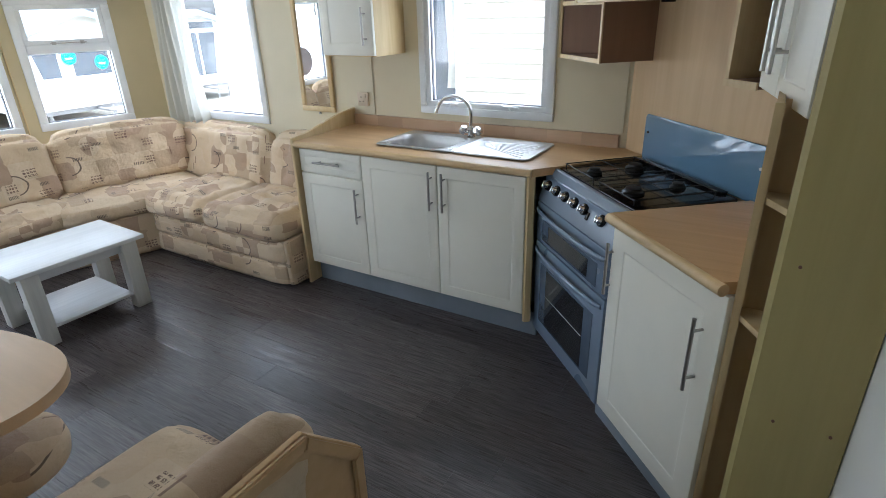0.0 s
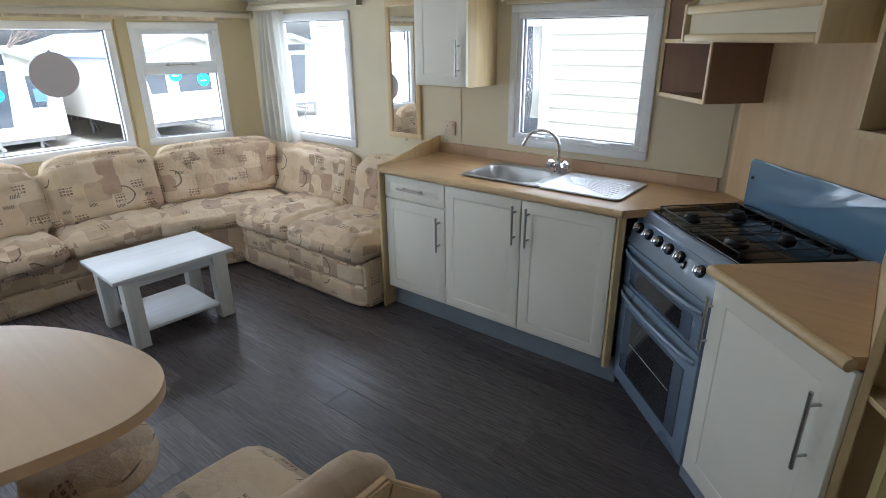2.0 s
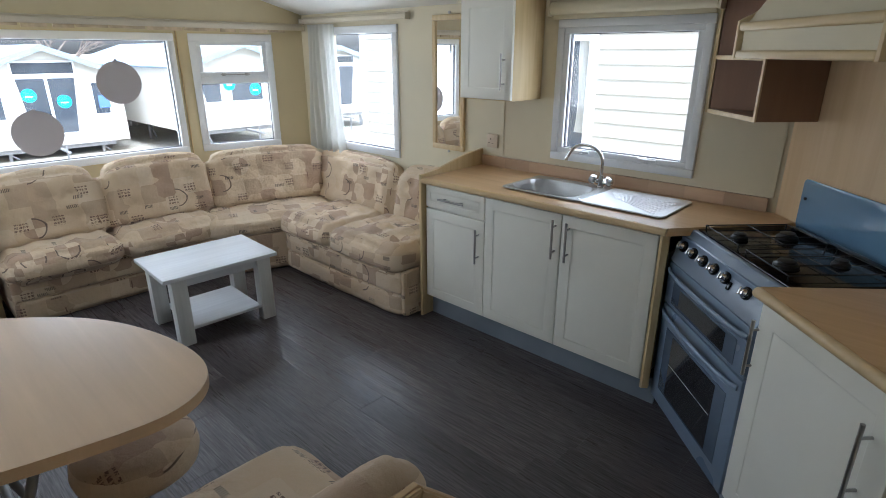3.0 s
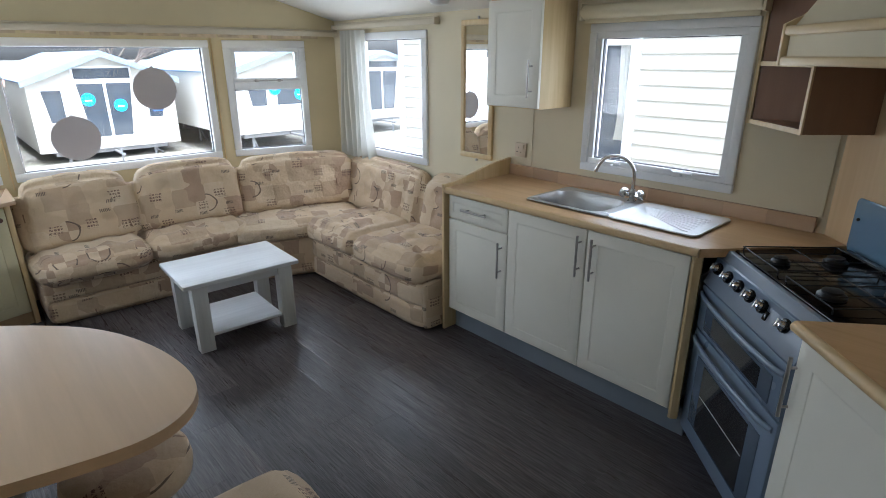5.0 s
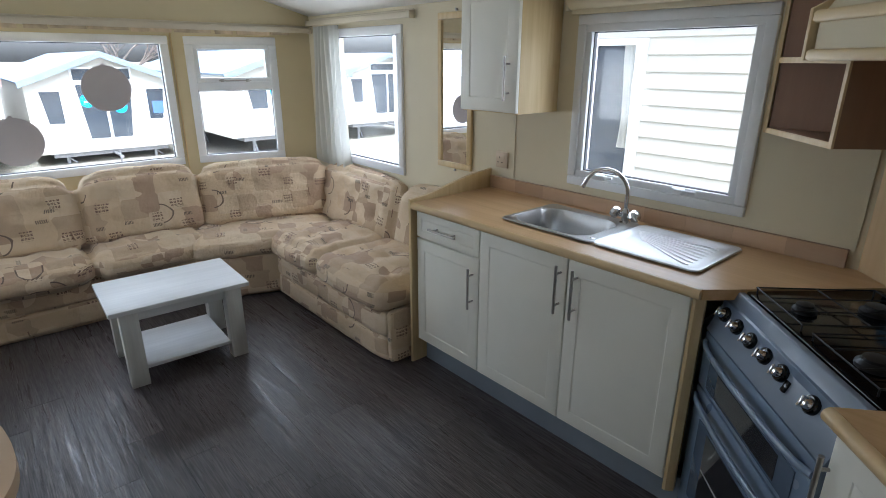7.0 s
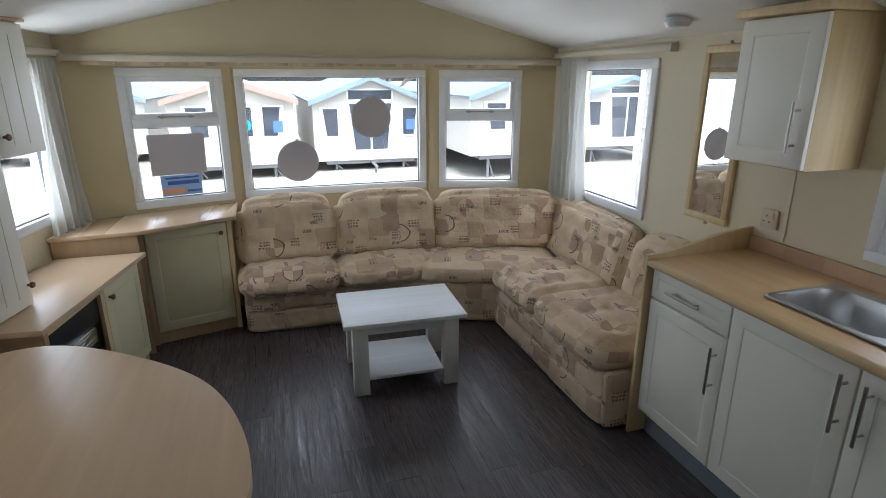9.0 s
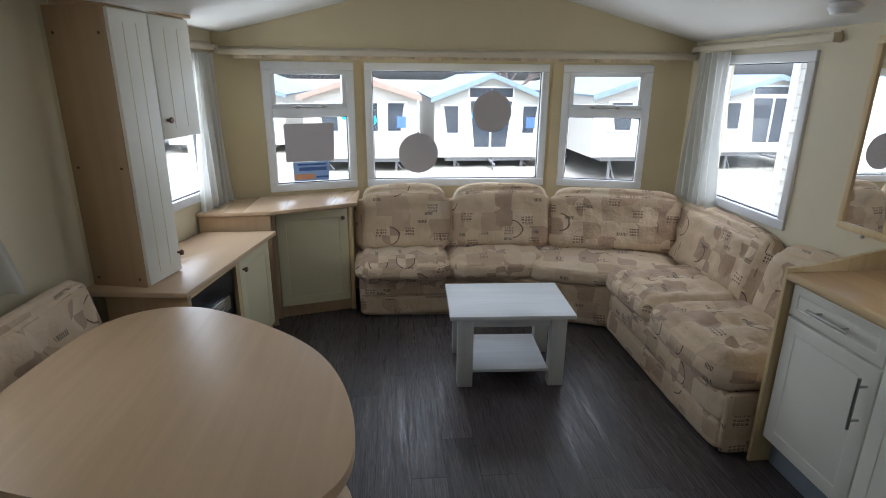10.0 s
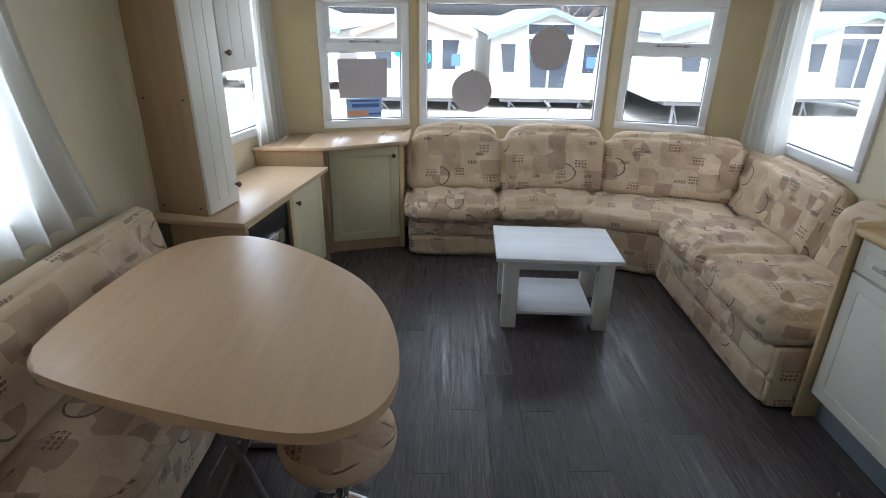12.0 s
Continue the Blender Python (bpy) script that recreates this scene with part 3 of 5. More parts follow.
circle = [(0.150 * math.cos(a * math.tau / 48), 0.150 * math.sin(a * math.tau / 48)) for a in range(48)]
for x, z in ((0.390, 0.248), (0.948, 0.556)):
    s = sticker("window_sticker", WIN2, x, z, circle, "round window sticker seen from its plain grey back")
    part("peel_tab", slab([(-0.015, 0.148), (0.012, 0.148), (0.006, 0.164), (-0.008, 0.162)], 0, 0.002, "y"), M_STICKER, s)
sq = sticker("price_card", WIN1, 0.127, 0.207, [(0, 0), (0.345, 0), (0.352, 0.272), (-0.004, 0.272)], "rectangular price card seen from its plain grey back")
lb = thing("sale_label", "pale blue printed label with an orange band, below the price card", "label", WIN1 @ pose(0.172, 0.020, 0.064))
part("sheet", slab([(0, 0), (0.255, 0), (0.26, 0.142), (0.0, 0.140)], 0, 0.0015, "y"), M_LABEL_BLUE, lb)
part("orange_band", box(0.005, 0.15, -0.003, -0.001, 0.012, 0.052), M_LABEL_OR, lb)
for k, (a, b, z, h) in enumerate(((0.04, 0.24, 0.075, 0.026), (0.16, 0.25, 0.02, 0.014), (0.03, 0.24, 0.115, 0.012))):
    part("print_bar", box(a, b, -0.003, -0.001, z, z + h), M_LABEL_DK, lb)

# ---- curtain rails and net curtains ----
def rail(p0, p1, z, label, tape=True):
    m, L = along(p0, p1, z)
    t = thing("curtain_rail", label, "curtain rail", m)
    part("track", box(0, L, -0.035, -0.012, 0, 0.022, 0.003), M_RAIL, t)
    part("fascia", box(0, L, -0.046, -0.036, -0.006, 0.030, 0.003), M_RAIL, t)
    part("upper_track", box(0, L, -0.012, 0.0, 0.030, 0.045, 0.003), M_RAIL, t)
    for e in (0.0, L):
        part("end_stop", box(e - 0.008, e + 0.008, -0.052, -0.002, -0.010, 0.034, 0.004), M_RAIL, t)
    if tape:
        q = 0.10
        rng = random.Random(5)
        while q < L - 0.25:
            w = rng.uniform(0.09, 0.24)
            part("heading_tape", box(q, q + w, -0.030, -0.020, -0.022 - rng.uniform(0, 0.008), -0.001), M_TAPE, t, "frayed strip of heading tape")
            q += w + rng.uniform(0.006, 0.04)
    return t


rail((-1.955, -2.70), (-1.955, 0.53), 1.765, "cream plastic curtain rail with frayed tape across the bay")
rail((-1.93, 0.552), (-0.66, 0.552), 1.815, "cream plastic curtain rail above the side window", False)
m, L = along(SPLAY, CL)
pa, pb = m @ Vector((0.36, 0, 0)), m @ Vector((L - 0.03, 0, 0))
rail(pa.xy, pb.xy, 1.79, "cream plastic curtain rail above the side window", False)


def curtain(m, w_top, w_bot, z0, z1, shift, label, folds=6, amp=0.022, hem=0.12):
    """A gathered net; narrower at the top than at the hem."""
    t = thing("net_curtain", label, "curtain", m)
    nu, nv = folds * 12, 26
    bm = bmesh.new()
    rows = []
    for j in range(nv + 1):
        q = j / nv
        w = w_top + (w_bot - w_top) * q ** 1.3
        row = []
        for i in range(nu + 1):
            u = i / nu
            a = amp * (0.55 + 0.7 * q)
            y = -a * math.sin(u * folds * math.tau + 0.9 * math.sin(3 * u + 2 * q)) - 0.05
            x = shift * q + u * w + 0.012 * math.sin(q * 5 + u * 9)
            z = z1 + (z0 - z1) * q + (0.018 * math.sin(u * folds * math.tau + 1) if j == nv else 0)
            row.append(bm.verts.new((x, y, z)))
        rows.append(row)
    for a, b in zip(rows, rows[1:]):
        for i in range(nu):
            bm.faces.new((a[i], a[i + 1], b[i + 1], b[i]))
    part("net", bm, M_SHEER, t, sharp=0)
    for p in t.children[0].data.polygons:
        p.use_smooth = True
    return t


m, _ = along(CR, KD)
curtain(m @ pose(0.17, 0, 0), 0.34, 0.44, 0.81, 1.80, -0.04, "gathered white net curtain at the side window")
m, L = along(SPLAY, CL)
curtain(m @ pose(L - 0.36, 0, 0), 0.26, 0.40, 0.80, 1.765, -0.08, "gathered white net curtain at the side window")
m, L = along((2.63, -3.02), SPLAY)
curtain(m @ pose(1.97, 0, 0), 0.57, 0.80, 0.86, 1.745, 0.0, "gathered white net curtain by the dinette")

curtain(m @ pose(1.58, 0, 0), 0.38, 0.42, 0.87, 1.745, -0.02, "gathered white net curtain by the dinette")

# ---- lounge: corner sofa ----
sofa = thing("corner_sofa", "L-shaped corner sofa in cream and tan patterned tufted fabric", "sofa", pose(-1.4, -0.2, 0))
O = Vector((1.4, 0.2, 0))


def soft(name, x0, y0, z0, sx, sy, sz, rot=0.0, parent=sofa, tilt=0.0, **kw):
    """A cushion with its corner at world (x0, y0, z0), turned about z, leaning about its own x."""
    at = Matrix.Translation(Vector((x0, y0, z0)) + (O if parent is sofa else -parent.matrix_basis.translation)) @ pose(0, 0, 0, 0, 0, rot) @ pose(0, 0, 0, tilt)
    return shade(part(name, cushion(sx, sy, sz, seed=x0 * 7 + y0 * 13, **kw), M_FABRIC, parent, sharp=0, at=at))


def shade(ob):
    for p in ob.data.polygons:
        p.use_smooth = True
    return ob


# bases: two stacked padded rolls each, as upholstered plinths
soft("base", -2.20, -1.83, 0.005, 0.51, 1.14, 0.30, r=0.03, puff=0.012, wrinkle=0.004)
for z0 in (0.008, 0.152):
    soft("base_roll", -1.735, -1.82, z0, 0.075, 1.12, 0.148, r=0.032, puff=0.014, wrinkle=0.007, n=22)
soft("base", -2.05, -0.64, 0.005, 0.47, 0.80, 0.30, rot=-22, r=0.03, puff=0.012, wrinkle=0.004)
soft("base", -1.78, -0.08, 0.005, 0.52, 0.60, 0.29, r=0.03, puff=0.01, wrinkle=0.004)
soft("base", -1.36, -0.125, 0.005, 1.31, 0.66, 0.30, r=0.03, puff=0.012, wrinkle=0.004)
for z0 in (0.008, 0.152):
    soft("base_roll", -1.36, -0.165, z0, 1.30, 0.075, 0.148, r=0.032, puff=0.014, wrinkle=0.007, n=22)
soft("end_roll", -0.075, -0.14, 0.008, 0.052, 0.60, 0.30, r=0.024, puff=0.006, wrinkle=0.004)


def tuft_grid(xs, ys, z, d):
    return [(x, y, z, d) for x in xs for y in ys]


# seats
for y0, w in ((-1.835, 0.625), (-1.20, 0.69)):
    soft("seat_cushion", -2.08, y0, 0.285, 0.52, w, 0.16, r=0.07, puff=0.03, n=18, wrinkle=0.009, tufts=tuft_grid((0.2, 0.36), (w * 0.2, w * 0.5, w * 0.8), 0.19, 0.032))
soft("seat_cushion", -2.05, -0.475, 0.285, 0.56, 0.98, 0.150, rot=-20, r=0.06, puff=0.022, tufts=tuft_grid((0.2, 0.36), (0.2, 0.45), 0.18, 0.018))
for x0, w in ((-1.385, 0.615), (-0.765, 0.70)):
    soft("seat_cushion", x0, -0.185, 0.285, w, 0.58, 0.165, r=0.07, puff=0.034, n=20, wrinkle=0.011,
         tufts=tuft_grid((w * 0.2, w * 0.5, w * 0.8), (0.16, 0.30, 0.44), 0.195, 0.034))
# backs, leaning on the walls
for y0, w in ((-1.835, 0.65), (-1.175, 0.745)):
    at = Matrix.Translation(Vector((-1.975, y0, 0.40)) + O) @ pose(0, 0, 0, 0, -13, 0)
    shade(part("back_cushion", cushion(0.16, w, 0.455, r=0.075, puff=0.035, crown=0.05, n=20, wrinkle=0.008, tufts=[(0.18, w * k, z, 0.030) for k in (0.25, 0.5, 0.75) for z in (0.15, 0.29)], seed=y0 * 9), M_FABRIC, sofa, sharp=0, at=at))
at = Matrix.Translation(Vector((-1.965, -0.42, 0.40)) + O) @ pose(0, 0, 0, 0, 0, -17) @ pose(0, 0, 0, 0, -12, 0)
shade(part("back_cushion", cushion(0.16, 0.91, 0.44, r=0.07, puff=0.028, crown=0.03, n=20, wrinkle=0.008, tufts=[(0.18, 0.91 * k, z, 0.026) for k in (0.2, 0.4, 0.6, 0.8) for z in (0.15, 0.28)], seed=4), M_FABRIC, sofa, sharp=0, at=at))
for x0, w in ((-1.76, 1.045), (-0.70, 0.635)):
    at = Matrix.Translation(Vector((x0, 0.345, 0.40)) + O) @ pose(0, 0, 0, -14, 0, 0)
    tf = [(w * k, -0.01, z, 0.042) for k in ((0.17, 0.39, 0.61, 0.83) if w > 0.8 else (0.3, 0.7)) for z in (0.17, 0.30)]
    shade(part("back_cushion", cushion(w, 0.16, 0.42, r=0.07, puff=0.04, crown=0.04, n=22, tufts=tf, wrinkle=0.010, seed=x0 * 5), M_FABRIC, sofa, sharp=0, at=at))

# ---- coffee table ----
ct = thing("coffee_table", "small limewashed white wood coffee table with a lower shelf", "coffee table", pose(-0.912, -0.957, 0, 0, 0, -2.5))
part("tabletop", box(-0.245, 0.245, -0.338, 0.338, 0.406, 0.430, 0.004), M_WHITEWOOD, ct)
for sx in (-1, 1):
    for sy in (-1, 1):
        x, y = sx * 0.195, sy * 0.252
        part("leg", box(x - 0.035, x + 0.035, y - 0.042, y + 0.042, 0, 0.4055, 0.003), M_WHITEWOOD_Z, ct)
for sx in (-1, 1):
    part("apron", box(sx * 0.200 - 0.01, sx * 0.200 + 0.01, -0.209, 0.209, 0.352, 0.4055, 0.002), M_WHITEWOOD, ct)
for sy in (-1, 1):
    part("apron", box(-0.159, 0.159, sy * 0.262 - 0.01, sy * 0.262 + 0.01, 0.352, 0.4055, 0.002), M_WHITEWOOD, ct)
part("lower_shelf", box(-0.215, 0.215, -0.2095, 0.2095, 0.082, 0.10, 0.002), M_WHITEWOOD, ct)

# ---- kitchen: straight run ----
endp = thing("end_panel", "maple end panel with a curved top between sofa and kitchen units", "panel", pose(0.01, 0.27, 0))
pts = [(-0.30, 0.0), (0.275, 0.0), (0.275, 1.005)]
for k in range(13):
    q = k / 12
    pts.append((0.235 - 0.535 * q, 0.995 - 0.078 * (1 - math.cos(q * math.pi)) / 2))
part("board", slab(pts, -0.012, 0.008, "x", 0.003), M_EDGE, endp)

plinth = thing("plinth", "blue-grey kickboard under the kitchen units", "plinth", pose(0.7, 0.06, 0))
part("board", box(-0.675, 0.79, 0, 0.016, 0, 0.135), M_PLINTH, plinth)


def base_unit(x0, x1, doors, drawer=False):
    w = x1 - x0
    u = thing("base_unit", "ivory kitchen base unit with panelled door" + (" and drawer" if drawer else "s") + " under the worktop", "kitchen cabinet", pose(x0, 0, 0), "kitchen base units")
    part("carcass", box(0.001, w - 0.001, 0.019, 0.53, 0.135, 0.862 if drawer else 0.74), M_DOOR, u)
    if not drawer:
        part("top_rail", box(0.001, w - 0.001, 0.019, 0.06, 0.74, 0.862), M_DOOR, u)
    zt = 0.858
    if drawer:
        d = panel_door(u, 0, w, 0.722, zt, 0.018, "drawer_front", rail=0.035)
        bar_handle(d, w / 2, 0.0, 0.793, 0.19, False)
        zt = 0.718
    n = len(doors)
    for k, hx in enumerate(doors):
        d = panel_door(u, w * k / n, w * (k + 1) / n, 0.14, zt, 0.018)
        bar_handle(d, hx - x0, 0.0, 0.57 if drawer else 0.727, 0.20)
    return u


base_unit(0.025, 0.478, [0.440], True)
base_unit(0.478, 1.436, [0.927, 1.003])
part("edge_strip", prism([(0.959, 0.004), (0.971, 0.002), (0.993, 0.020), (0.988, 0.045), (0.959, 0.040)], 0.10, 0.862), M_EDGE, bpy.data.objects["base_unit.001"], "maple filler strip")

worktop = thing("worktop", "beech effect worktop around the steel sink", "worktop", pose(0.7, 0.25, 0.9))
X, Y = -0.7, -0.25
SX0, SX1, SY0, SY1 = 0.523, 0.931, 0.110, 0.450
# one board with the sink cut out of it
rim = [(0.02, -0.012), (SX0, -0.012), (SX1, -0.012), (1.472, -0.012), (1.845, 0.440), (1.737, 0.549), (SX1, 0.549), (SX0, 0.549), (0.02, 0.549), (0.02, SY1), (0.02, SY0)]
hole = [(SX0, SY0), (SX1, SY0), (SX1, SY1), (SX0, SY1)]
bm = bmesh.new()
lo, hi = ([bm.verts.new((x + X, y + Y, z)) for x, y in rim + hole] for z in (-0.036, 0.0))
for ring in ((0, 1, 11, 10), (10, 11, 14, 9), (9, 14, 7, 8), (1, 2, 12, 11), (14, 13, 6, 7), (2, 3, 4, 5, 6, 13, 12)):
    bm.faces.new([hi[k] for k in ring])
    bm.faces.new([lo[k] for k in reversed(ring)])
for ring in (range(11), (14, 13, 12, 11)):
    ring = list(ring)
    for k, q in zip(ring, ring[1:] + ring[:1]):
        bm.faces.new((lo[k], lo[q], hi[q], hi[k]))
part("board", bm, M_TOP, worktop, sharp=20)
bm = rod((0.02 + X, -0.014 + Y, -0.018), (1.468 + X, -0.014 + Y, -0.018), 0.018, 16)
part("front_edge", bm, M_TOP_EDGE, worktop, "rounded pale front edge")
ups = thing("upstand", "block pattern beech upstand along the worktop", "upstand", pose(0.85, 0.54, 0.9))
for k in range(9):
    x = -0.83 + k * 0.187
    part("block", box(x, min(x + 0.1868, 0.878), -0.010, 0.008, 0.0005, 0.066, 0.0004, seg=1), M_UPSTAND, ups)

# sink
sink = thing("kitchen_sink", "stainless steel sink with one bowl and a ribbed drainer", "sink", pose(0.957, 0.280, 0.9075))
sink.scale = (1.042, 1, 1)


def rrect(cx, cy, hx, hy, r, n=6):
    out = []
    for qx, qy, a0 in ((1, 1, 0), (-1, 1, 90), (-1, -1, 180), (1, -1, 270)):
        for k in range(n + 1):
            a = radians(a0 + 90 * k / n)
            out.append((cx + qx * (hx - r) + r * math.cos(a), cy + qy * (hy - r) + r * math.sin(a)))
    return out


def bridge(bm, loops, close_last=True):
    rings = [[bm.verts.new(p) for p in lp] for lp in loops]
    for a, b in zip(rings, rings[1:]):
        for k in range(len(a)):
            bm.faces.new((a[k], a[(k + 1) % len(a)], b[(k + 1) % len(a)], b[k]))
    if close_last:
        bm.faces.new(rings[-1])
    return rings


bm = bmesh.new()
# rim and bowl: left half of the plate flows into the bowl
outer = rrect(-0.20, 0.0, 0.23, 0.19, 0.03)
bridge(bm, [[(x, y, -0.001) for x, y in outer], [(x, y, 0.004) for x, y in rrect(-0.20, 0, 0.226, 0.186, 0.03)],
            [(x, y, 0.003) for x, y in rrect(-0.20, 0, 0.212, 0.172, 0.03)],
            [(x, y, -0.002) for x, y in rrect(-0.22, -0.005, 0.190, 0.150, 0.085)],
            [(x, y, -0.02) for x, y in rrect(-0.22, -0.005, 0.183, 0.143, 0.085)],
            [(x, y, -0.12) for x, y in rrect(-0.22, -0.005, 0.170, 0.130, 0.08)],
            [(x, y, -0.138) for x, y in rrect(-0.22, -0.005, 0.145, 0.105, 0.07)],
            [(x, y, -0.142) for x, y in rrect(-0.225, -0.005, 0.03, 0.03, 0.029)]])
part("bowl", bm, M_BOWL, sink, sharp=30)
bm = bmesh.new()
bridge(bm, [[(x, y, -0.001) for x, y in rrect(0.229, 0, 0.20, 0.19, 0.03)], [(x, y, 0.004) for x, y in rrect(0.229, 0, 0.197, 0.186, 0.03)],
            [(x, y, 0.003) for x, y in rrect(0.229, 0, 0.183, 0.172, 0.03)], [(x, y, -0.004) for x, y in rrect(0.229, 0, 0.172, 0.155, 0.04)],
            [(x, y, -0.006) for x, y in rrect(0.229, 0, 0.15, 0.135, 0.04)]])
part("drainer", bm, M_STEEL, sink, "pressed steel drainer", sharp=30)
for k in range(8):
    y0, y1 = 0.112 - 0.014 * k, 0.118 - 0.034 * k
    bm = pipe([(0.055 + 0.010 * k, y0, -0.0055), (0.085 + 0.010 * k, y0 - (y0 - y1) * 0.10, -0.0035), (0.345, y1, -0.0035), (0.368, y1 - 0.002, -0.0055)], 0.0026, 8)
    part("drainer_rib", bm, M_STEEL, sink)
bm = lathe([(0.034, 0), (0.036, 0.003), (0.030, 0.005), (0.012, 0.002)], 20)
part("plughole", bm, M_CHROME, sink, "chrome plughole", at=pose(-0.225, -0.005, -0.141))
part("overflow", lathe([(0.010, 0), (0.011, 0.002), (0.006, 0.003)], 14), M_CHROME, sink, "small chrome tap hole plug", at=pose(0.005, -0.14, 0.003))

tap = thing("mixer_tap", "chrome swan-neck mixer tap with two faceted knobs on the sink", "tap", pose(0.916, 0.447, 0.9))
part("body", lathe([(0.024, 0.0), (0.025, 0.008), (0.017, 0.014), (0.016, 0.045), (0.020, 0.052), (0.014, 0.062), (0.010, 0.070)], 18), M_CHROME, tap)
neck = [(0, 0, 0.06), (-0.002, 0, 0.10)] + [(-0.094 * (1 - math.cos(a * math.pi / 12)) - 0.004 * a / 12, -0.022 * (1 - math.cos(a * math.pi / 12)), 0.135 + 0.092 * math.sin(a * math.pi / 12)) for a in range(12)] + [(-0.194, -0.045, 0.150), (-0.195, -0.045, 0.135)]
part("spout", pipe(neck, 0.0095, 12), M_CHROME, tap)
for s in (-1, 1):
    bm = rod((0, 0, 0.034), (s * 0.035, 0, 0.038), 0.010, 12)
    kn = lathe([(0.012, 0), (0.026, 0.006), (0.028, 0.018), (0.022, 0.034), (0.008, 0.040)], 8)
    bmesh.ops.transform(kn, matrix=pose(s * 0.030, -0.004, 0.036, 0, s * 62, 0), verts=kn.verts[:])
    part("arm", bm, M_CHROME, tap)
    part("tap_knob", kn, M_CHROME, tap, "clear chrome faceted knob", sharp=20)

# wall cupboard, mirror, socket
wc = thing("wall_cupboard", "ivory wall cupboard with maple side, hung above the worktop", "kitchen cabinet", pose(0.074, 0.549, 1.338))
part("carcass", box(0, 0.36, -0.28, 0, 0, 0.55, 0.002), M_EDGE, wc, "maple coloured carcass")
d = panel_door(wc, -0.005, 0.362, 0.003, 0.548, -0.281, rail=0.06)
bar_handle(d, 0.315, -0.299, 0.155, 0.19)
part("cornice", box(-0.02, 0.38, -0.33, 0.0, 0.552, 0.585, 0.008), M_EDGE, wc, "maple cornice")

mir = thing("wall_mirror", "narrow wall mirror in a pale gold frame beside the side window", "mirror", pose(-0.427, 0.549, 0.96))
W, H = 0.287, 0.862
for a in ((0, W, 0, 0.035), (0, W, H - 0.035, H), (0, 0.035, 0.035, H - 0.035), (W - 0.035, W, 0.035, H - 0.035)):
    part("frame", box(a[0], a[1], -0.022, -0.001, a[2], a[3], 0.006), M_EDGE, mir)
part("glass", box(0.033, W - 0.033, -0.012, -0.006, 0.033, H - 0.033), M_MIRROR, mir, "clear mirror glass")
for z in (-0.012, H + 0.012):
    part("fixing", rod((W / 2, -0.012, z), (W / 2, -0.001, z), 0.007), M_HANDLE, mir)
    part("bracket", box(W / 2 - 0.006, W / 2 + 0.006, -0.008, -0.004, min(z, z * 0.98), z + 0.012 if z < 0 else z), M_HANDLE, mir)

soc = thing("wall_socket", "aged ivory switched wall socket above the worktop", "socket", pose(0.095, 0.549, 1.06))
part("plate", box(-0.043, 0.043, -0.012, -0.001, -0.043, 0.043, 0.004), M_SOCKET, soc)
part("switch", box(0.010, 0.026, -0.016, -0.011, 0.006, 0.030, 0.002), M_SOCKET, soc)
for x, z, w, h in ((-0.012, 0.012, 0.004, 0.010), (-0.024, -0.014, 0.009, 0.004), (0.004, -0.014, 0.009, 0.004)):
    part("slot", box(x - w / 2, x + w / 2, -0.0135, -0.0115, z - h / 2, z + h / 2), M_SLOT, soc)
cover = thing("wall_strip", "cream cover strip over a wall panel joint", "trim", pose(0.176, 0.549, 0.97), kind="structure")
part("strip", box(-0.004, 0.004, -0.004, -0.001, 0, 0.36), M_WALL, cover)
cover = thing("wall_strip", "cream cover strip at the corner of the kitchen wall", "trim", pose(1.715, 0.549, 0.97), kind="structure")
part("strip", box(-0.010, 0.004, -0.006, -0.001, 0, 0.5), M_WALL, cover)
blind = thing("roller_blind", "cream roller blind rolled up above the sink window", "blind", pose(0.945, 0.549, 1.765))
part("roll", rod((-0.44, -0.04, 0.05), (0.42, -0.04, 0.05), 0.035, 20), M_WALL, blind)
part("hem_bar", box(-0.43, 0.41, -0.045, -0.035, -0.005, 0.02, 0.003), M_WALL, blind)
for s in (-0.45, 0.425):
    part("bracket", box(s, s + 0.012, -0.075, -0.001, 0.01, 0.09, 0.003), M_WALL, blind)

# ---- kitchen: diagonal corner. Local x runs along the cooker's front, y into the corner ----
DIAG = pose(0.032, -0.004, 0, 0, 0, -45)
cooker = thing("gas_cooker", "blue-grey freestanding gas cooker with black hob, grill and oven", "cooker", DIAG)
U0, U1, VF, VB = 0.970, 1.622, 1.075, 1.575
part("body", box(U0 + 0.004, U1 - 0.004, VF + 0.025, VB, 0.05, 0.855, 0.004), M_COOKER, cooker)
bm = slab([(U0, 0.742), (U1, 0.742), (U1, 0.89), (U0, 0.89)], 0.0, 0.02, "y", 0.003)
for v in bm.verts:
    v.co.y += VF - 0.012 + (v.co.z - 0.742) * 0.42
part("fascia", bm, M_COOKER_HI, cooker, "grey-blue sloping control fascia")
part("hob", box(U0 - 0.002, U1 + 0.002, VF + 0.075, VB, 0.856, 0.893, 0.006), M_BLACK, cooker, "black enamel hob")
part("hob_side", slab([(VF - 0.002, 0.742), (VF + 0.08, 0.742), (VF + 0.08, 0.893), (VF + 0.055, 0.893)], U0 - 0.006, U0 - 0.001, "x"), M_BLACK, cooker, "black side cheek")
part("hob_side", slab([(VF - 0.002, 0.742), (VF + 0.08, 0.742), (VF + 0.08, 0.893), (VF + 0.055, 0.893)], U1 + 0.001, U1 + 0.006, "x"), M_BLACK, cooker, "black side cheek")
